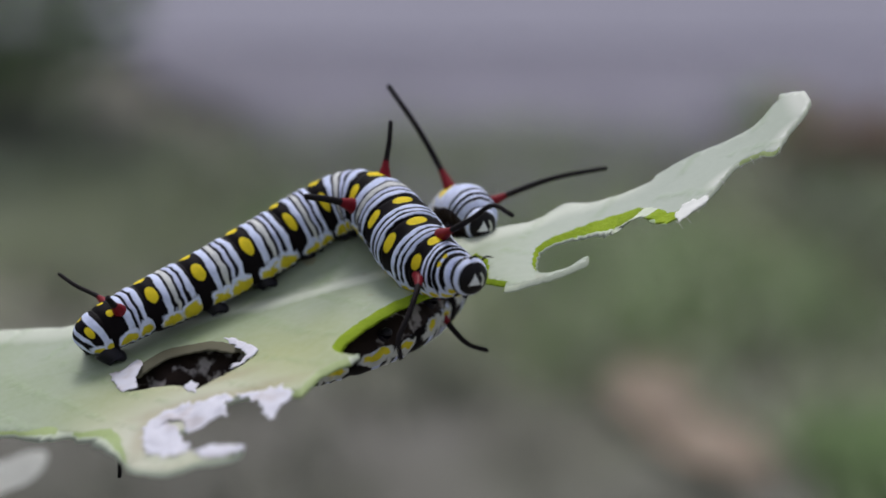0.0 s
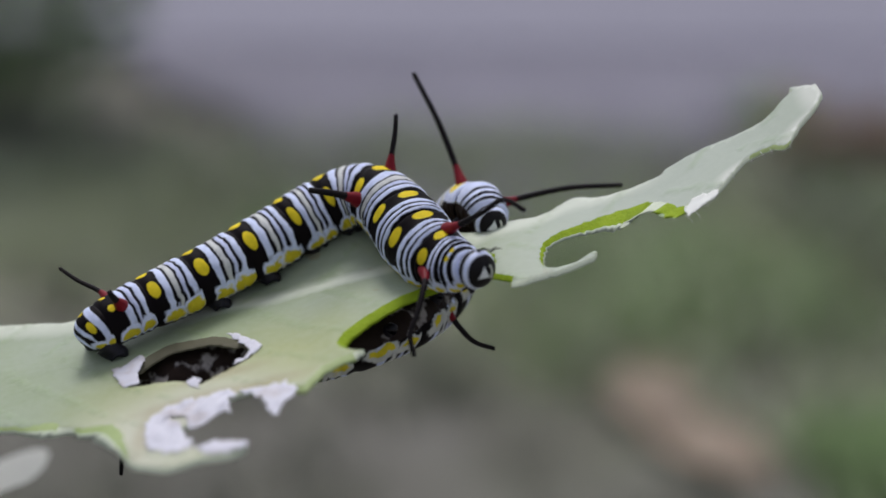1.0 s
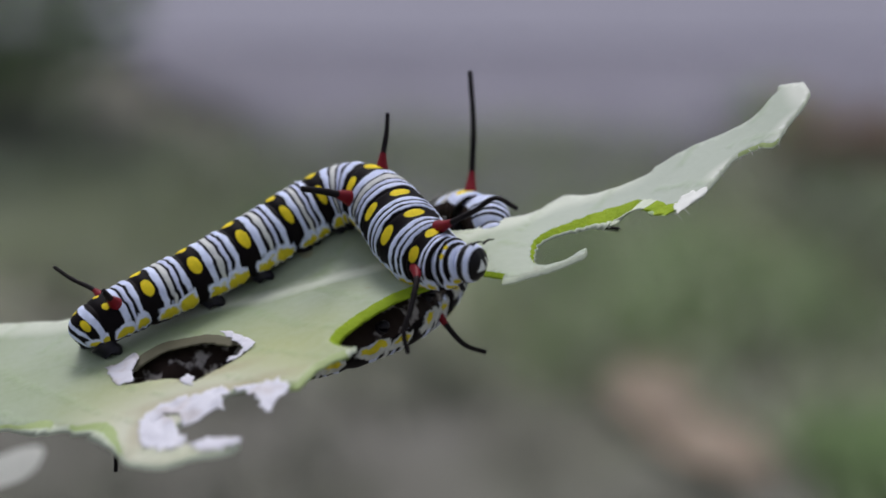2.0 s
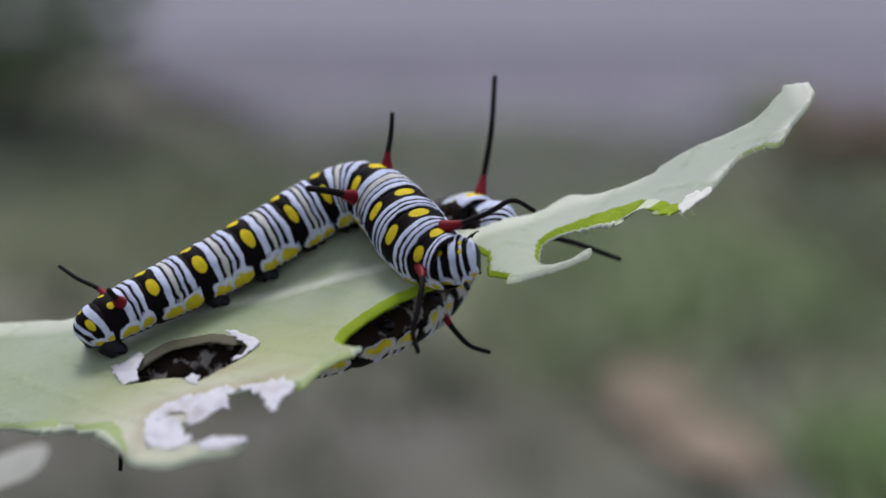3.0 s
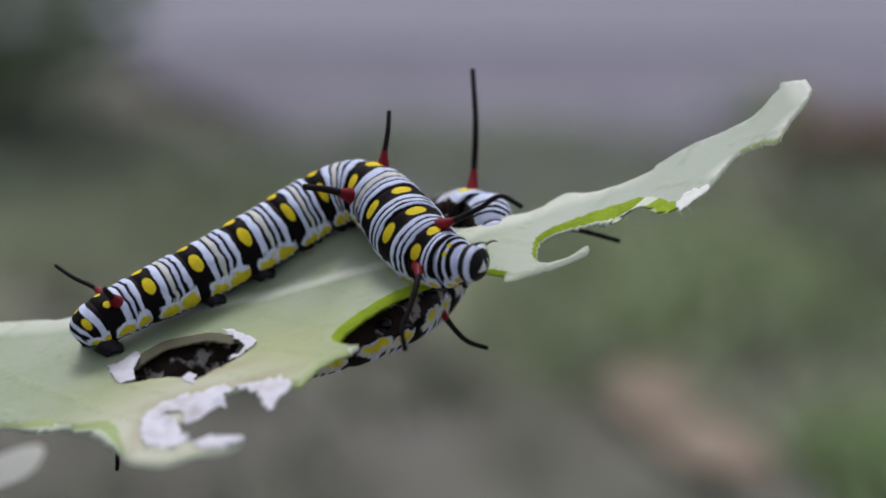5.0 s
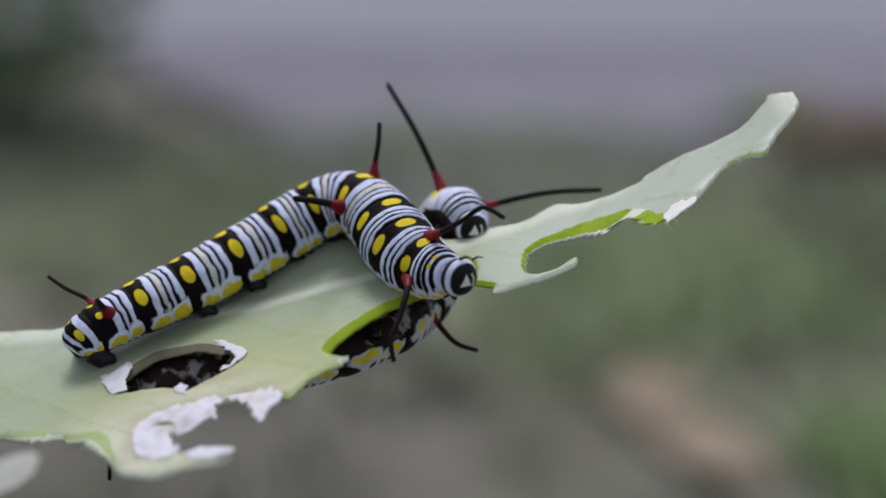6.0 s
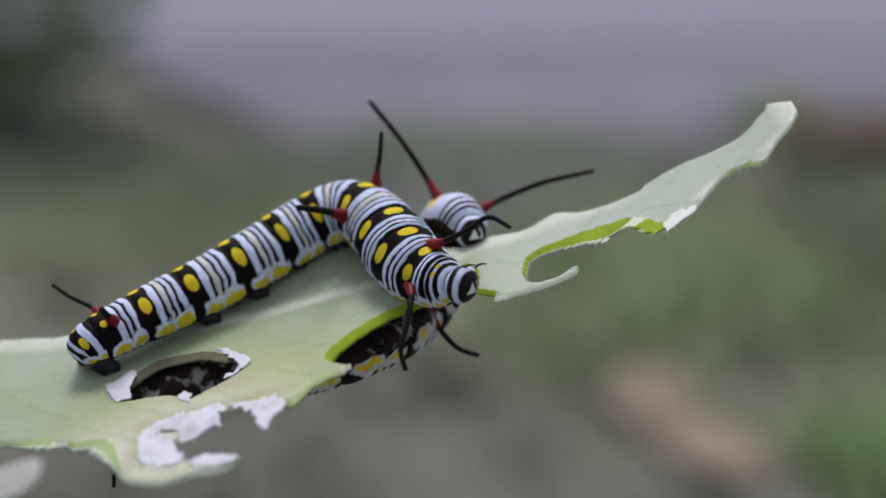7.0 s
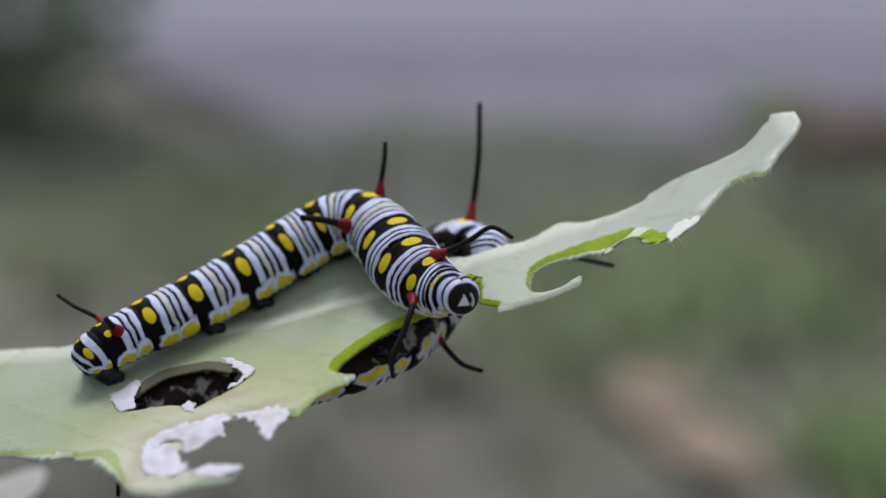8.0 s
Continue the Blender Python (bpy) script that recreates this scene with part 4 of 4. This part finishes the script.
def verge(q):
    """Where a stone lies: thick beside the path, thinning out to an uneven edge."""
    x = q.uniform(-0.34, 0.62) if q.random() < 0.8 else q.uniform(0.62, 3.1)
    reach = float(np.interp(x, (-0.34, -0.22, -0.12, 0.05, 0.2, 0.3, 0.5), (0.06, 0.14, 0.32, 0.42, 0.30, 0.18, 0.16)))
    return x, 2.06 - abs(q.gauss(0, 0.62)) * reach


gravel("gravel", 24000, verge, M_GRAVEL, "pale grey gravel along the path", 8)


def litter(x, y, size, mat, label, turn, seed):
    """A dead leaf on the soil: a curled blade and its stalk."""
    ob = tagged(new("dead_leaf"), label, "leaf")
    ob.matrix_world = pose(x, y, 0, 0, 0, turn)
    mm = size * 1000
    bm = bmesh.new()
    loops_ = []
    for i in range(15):
        f = i / 14
        w = mm * 0.28 * math.sin(math.pi * (0.04 + 0.92 * f)) ** 0.8
        loops_.append([bm.verts.new(((f - 0.5) * mm, q * w, 2.5 + 0.025 * mm * q * q + 0.01 * mm * math.sin(5 * f + seed)
                                     + 0.015 * mm * noise.noise(Vector((f * 4, q * 2, seed))))) for q in np.linspace(-1, 1, 9)])
    for a, b in zip(loops_, loops_[1:]):
        for k in range(8):
            bm.faces.new((a[k], b[k], b[k + 1], a[k + 1]))
    bmesh.ops.solidify(bm, geom=bm.faces[:], thickness=0.8)
    part("blade", bm, mat, ob)
    bm = bmesh.new()
    tube(bm, smooth_line([(-0.47 * mm, 0, 5, 1.4), (-0.55 * mm, 2, 4, 1.2), (-0.68 * mm, 8, 3, 1.0)], 4), 8)
    part("stalk", bm, mat, ob)
    return ob


litter(0.139, 1.085, 0.11, M_LITTER, "curled tan dead leaf on the soil", 84, 1)
litter(0.165, 1.015, 0.12, M_LITTER, "curled tan dead leaf on the soil", 116, 2)
litter(0.315, 1.29, 0.12, M_BROWN, "dark brown dead leaf on the soil", 60, 3)


def shrub(x, y, high, wide, leaves, mat, label, seed):
    """A low leafy weed: a few stems with many blade-shaped leaves."""
    rnd = random.Random(seed)
    ob = tagged(new("weed"), label, "plant")
    ob.matrix_world = pose(x, y, 0)
    for _ in range(7):
        a, l = rnd.uniform(0, 6.283), rnd.uniform(0.5, 1)
        bm = bmesh.new()
        tube(bm, smooth_line([(0, 0, -10, 3), (math.cos(a) * wide * 250 * l, math.sin(a) * wide * 250 * l, high * 500 * l, 2),
                              (math.cos(a) * wide * 500 * l, math.sin(a) * wide * 500 * l, high * 950 * l, 1)], 4), 6)
        part("stem", bm, mat, ob)
    vs, fs = [], []
    for _ in range(leaves):
        a, r, z = rnd.uniform(0, 6.283), wide * 0.5 * math.sqrt(rnd.random()), high * rnd.uniform(0.1, 1)
        r *= 0.5 + 0.7 * z / high
        cx, cy = math.cos(a) * r, math.sin(a) * r
        b, l, w = rnd.uniform(0, 6.283), rnd.uniform(0.02, 0.045), rnd.uniform(0.006, 0.012)
        d = Vector((math.cos(b), math.sin(b), rnd.uniform(-0.5, 0.5)))
        sd = Vector((-math.sin(b), math.cos(b), rnd.uniform(-0.4, 0.4)))
        k = len(vs)
        c = Vector((cx, cy, z))
        vs += [tuple(1000 * q) for q in (c, c + d * l * 0.5 + sd * w, c + d * l, c + d * l * 0.5 - sd * w)]
        fs.append((k, k + 1, k + 2, k + 3))
    me = bpy.data.meshes.new("foliage")
    me.from_pydata(vs, [], fs)
    tagged(part_mesh("foliage", me, mat, ob), kind="stuff")
    return ob


shrub(-0.45, 1.78, 0.30, 0.36, 1500, M_SHRUB, "low dark green weed beside the path", 5)
shrub(0.39, 1.60, 0.055, 0.16, 150, M_BROWN, "small withered brown weed on the soil", 6)

# ---- what moves ----
# the whole plant sways in the air: seconds, shift in millimetres, turn in degrees
SWAY = [
    (0.0, 0.00, 0.00, 0.00, 0.00, 0.00, 0.00),
    (0.5, 0.27, -0.36, -0.38, -0.17, 0.10, 0.02),
    (1.0, 0.51, -1.90, 0.44, -0.14, 0.07, -0.07),
    (1.5, -0.34, -1.12, 0.54, -0.07, -0.11, 0.08),
    (3.0, 0.18, -0.59, 0.67, 0.06, -0.03, 0.08),
    (3.5, 0.00, -1.20, 0.78, -0.08, -0.13, 0.14),
    (4.0, -0.22, -1.21, 0.95, 0.16, -0.08, 0.06),
    (4.5, 0.13, -1.19, 0.97, 0.00, -0.12, 0.13),
    (6.0, -0.92, 0.25, -0.13, 0.02, -0.16, 0.22),
    (6.5, -1.14, 0.98, -0.59, -0.06, -0.16, 0.28),
    (7.0, -0.78, 1.41, -0.85, -0.10, -0.20, 0.28),
    (7.5, -0.50, 2.01, -1.23, -0.19, -0.15, 0.22),
    (8.0, -0.46, 1.65, -1.70, -0.28, -0.18, 0.12)]


def turn_about(axis, degrees):
    return Matrix.Rotation(radians(degrees), 4, Vector(axis).normalized())


def swing(ob, axis, rows):
    """A part turns about an axis through its own origin: rows of seconds, degrees."""
    home = Matrix.Translation(ob.location.copy())
    walk(ob, [(t, home @ turn_about(axis, d)) for t, d in rows])


def motions():
    rows = [(t, BASE @ pose(x * MM, y * MM, z * MM, rx, ry, rz)) for t, x, y, z, rx, ry, rz in SWAY]
    for thing in (plant, upper, lower):
        walk(thing, rows)
    # the upper caterpillar turns its head away while chewing and back again
    # (seconds, turn sideways, lift, head turn, how far the head draws back in mm)
    bites = [(0, 0, 0, 0, 0), (1.0, 2, 3, 2, 0), (1.5, 3, 11, 4, 0), (2.3, 20, 8, 16, 0.7), (2.8, 38, 17, 24, 1.6), (3.5, 42, 19, 26, 1.7),
             (4.1, 41, 18, 25, 1.8), (4.5, 38, 17, 24, 1.8), (4.7, 26, 11, 16, 1.0), (5.2, 6, 3, 8, 0.2), (5.8, 1, 1, 4, 0), (6.5, 2, 1, 8, 0),
             (7.2, 7, 3, 26, 0.3), (7.5, 11, 5, 42, 0.5), (7.8, -1, 0, 0, 0), (8, -3, 0, -8, 0)]
    neck, chin = collar_a.location.copy(), head_a.location.copy()
    back = Vector((-0.60, 0.78, 0.18)) * MM
    walk(collar_a, [(t, Matrix.Translation(neck) @ turn_about((0, 1, 0), -lift) @ turn_about((0, 0, 1), side)) for t, side, lift, face, draw in bites])
    for ob in (head_a, *antennae):
        walk(ob, [(t, Matrix.Translation(chin + back * draw) @ turn_about((0.1, -0.2, 1.0), face)) for t, side, lift, face, draw in bites])
    swing(f_neck_far, (0.15, 0, 1), [(0, 0), (1, 4), (1.5, 2), (2.8, 22), (3.5, 32), (4.1, 16), (4.5, 14), (5.8, 2), (6.5, 4), (7.2, 8), (8, 6)])
    swing(f_neck_near, (0, 1, 0), [(0, 0), (1, -5), (1.5, -6), (2.8, -9), (3.5, -12), (4.1, -4), (4.5, -4), (5.8, -2), (6.5, -6), (7.0, -9), (7.5, -14), (7.8, -4), (8, 2)])
    # the lower caterpillar swings its raised front from side to side
    rolls = [(0, 0), (0.5, 0.5), (0.9, 4.5), (1.0, 7.5), (1.1, 11.5), (1.2, 18), (1.3, 28), (1.5, 32), (1.7, 31), (2.8, 35), (3.0, 38.5), (3.2, 37.5), (3.5, 38),
             (3.8, 36), (4.0, 37), (4.1, 35), (4.4, 37), (4.5, 37), (4.7, 39), (5.2, 22), (5.8, 3), (6.0, 4), (6.2, 3), (6.4, 0.5), (6.5, -4.5), (6.6, -1),
             (6.8, -10), (7.0, -4), (7.1, -9.5), (7.2, -11), (7.3, -1), (7.4, 5), (7.5, 13.5), (7.6, 21), (7.7, 25), (7.8, 31.5), (8, 36)]
    home = thorax_b.location.copy()
    walk(thorax_b, [(t, Matrix.Translation(home + Vector((0.016 * MM * max(d, 0), 0, -0.018 * MM * max(d, 0)))) @ turn_about((0, 1, 0), d)) for t, d in rolls])
    # the bend behind the front sinks as the front rolls over, and takes its filament along
    hang = f_b_low.location.copy()
    sag = [(0, 0), (0.9, -0.1), (1.5, -0.5), (2.8, -0.8), (3.5, -0.82), (4.0, -0.7), (4.5, -0.78), (5.2, -0.4), (6.0, 0.12), (6.5, 0.28), (7.0, 0.35), (7.5, 0.12), (8, -0.15)]
    walk(f_b_low, [(t, Matrix.Translation(hang + Vector((0, 0, d * MM)))) for t, d in sag])
    nod = head_b.location.copy()
    walk(head_b, [(t, Matrix.Translation(nod + Vector((0.036, 0, 0.022)) * MM * max(d, 0))) for t, d in rolls])
    root = seg_b[11].location.copy()
    walk(seg_b[11], [(t, Matrix.Translation(root + Vector((0.026, 0, 0.014)) * MM * max(d, 0))) for t, d in rolls])
    swing(f_b_right, (0, 1, 0), [(0, 0), (1.1, 0), (1.3, -8), (1.5, -15), (1.7, -14), (2.8, -8), (3.5, -9), (4.7, -8), (5.8, 3), (6.0, 4), (6.5, 1), (7.2, 2), (7.4, -6), (7.5, -16), (7.6, -17), (7.8, -15), (8, -14)])


motions()
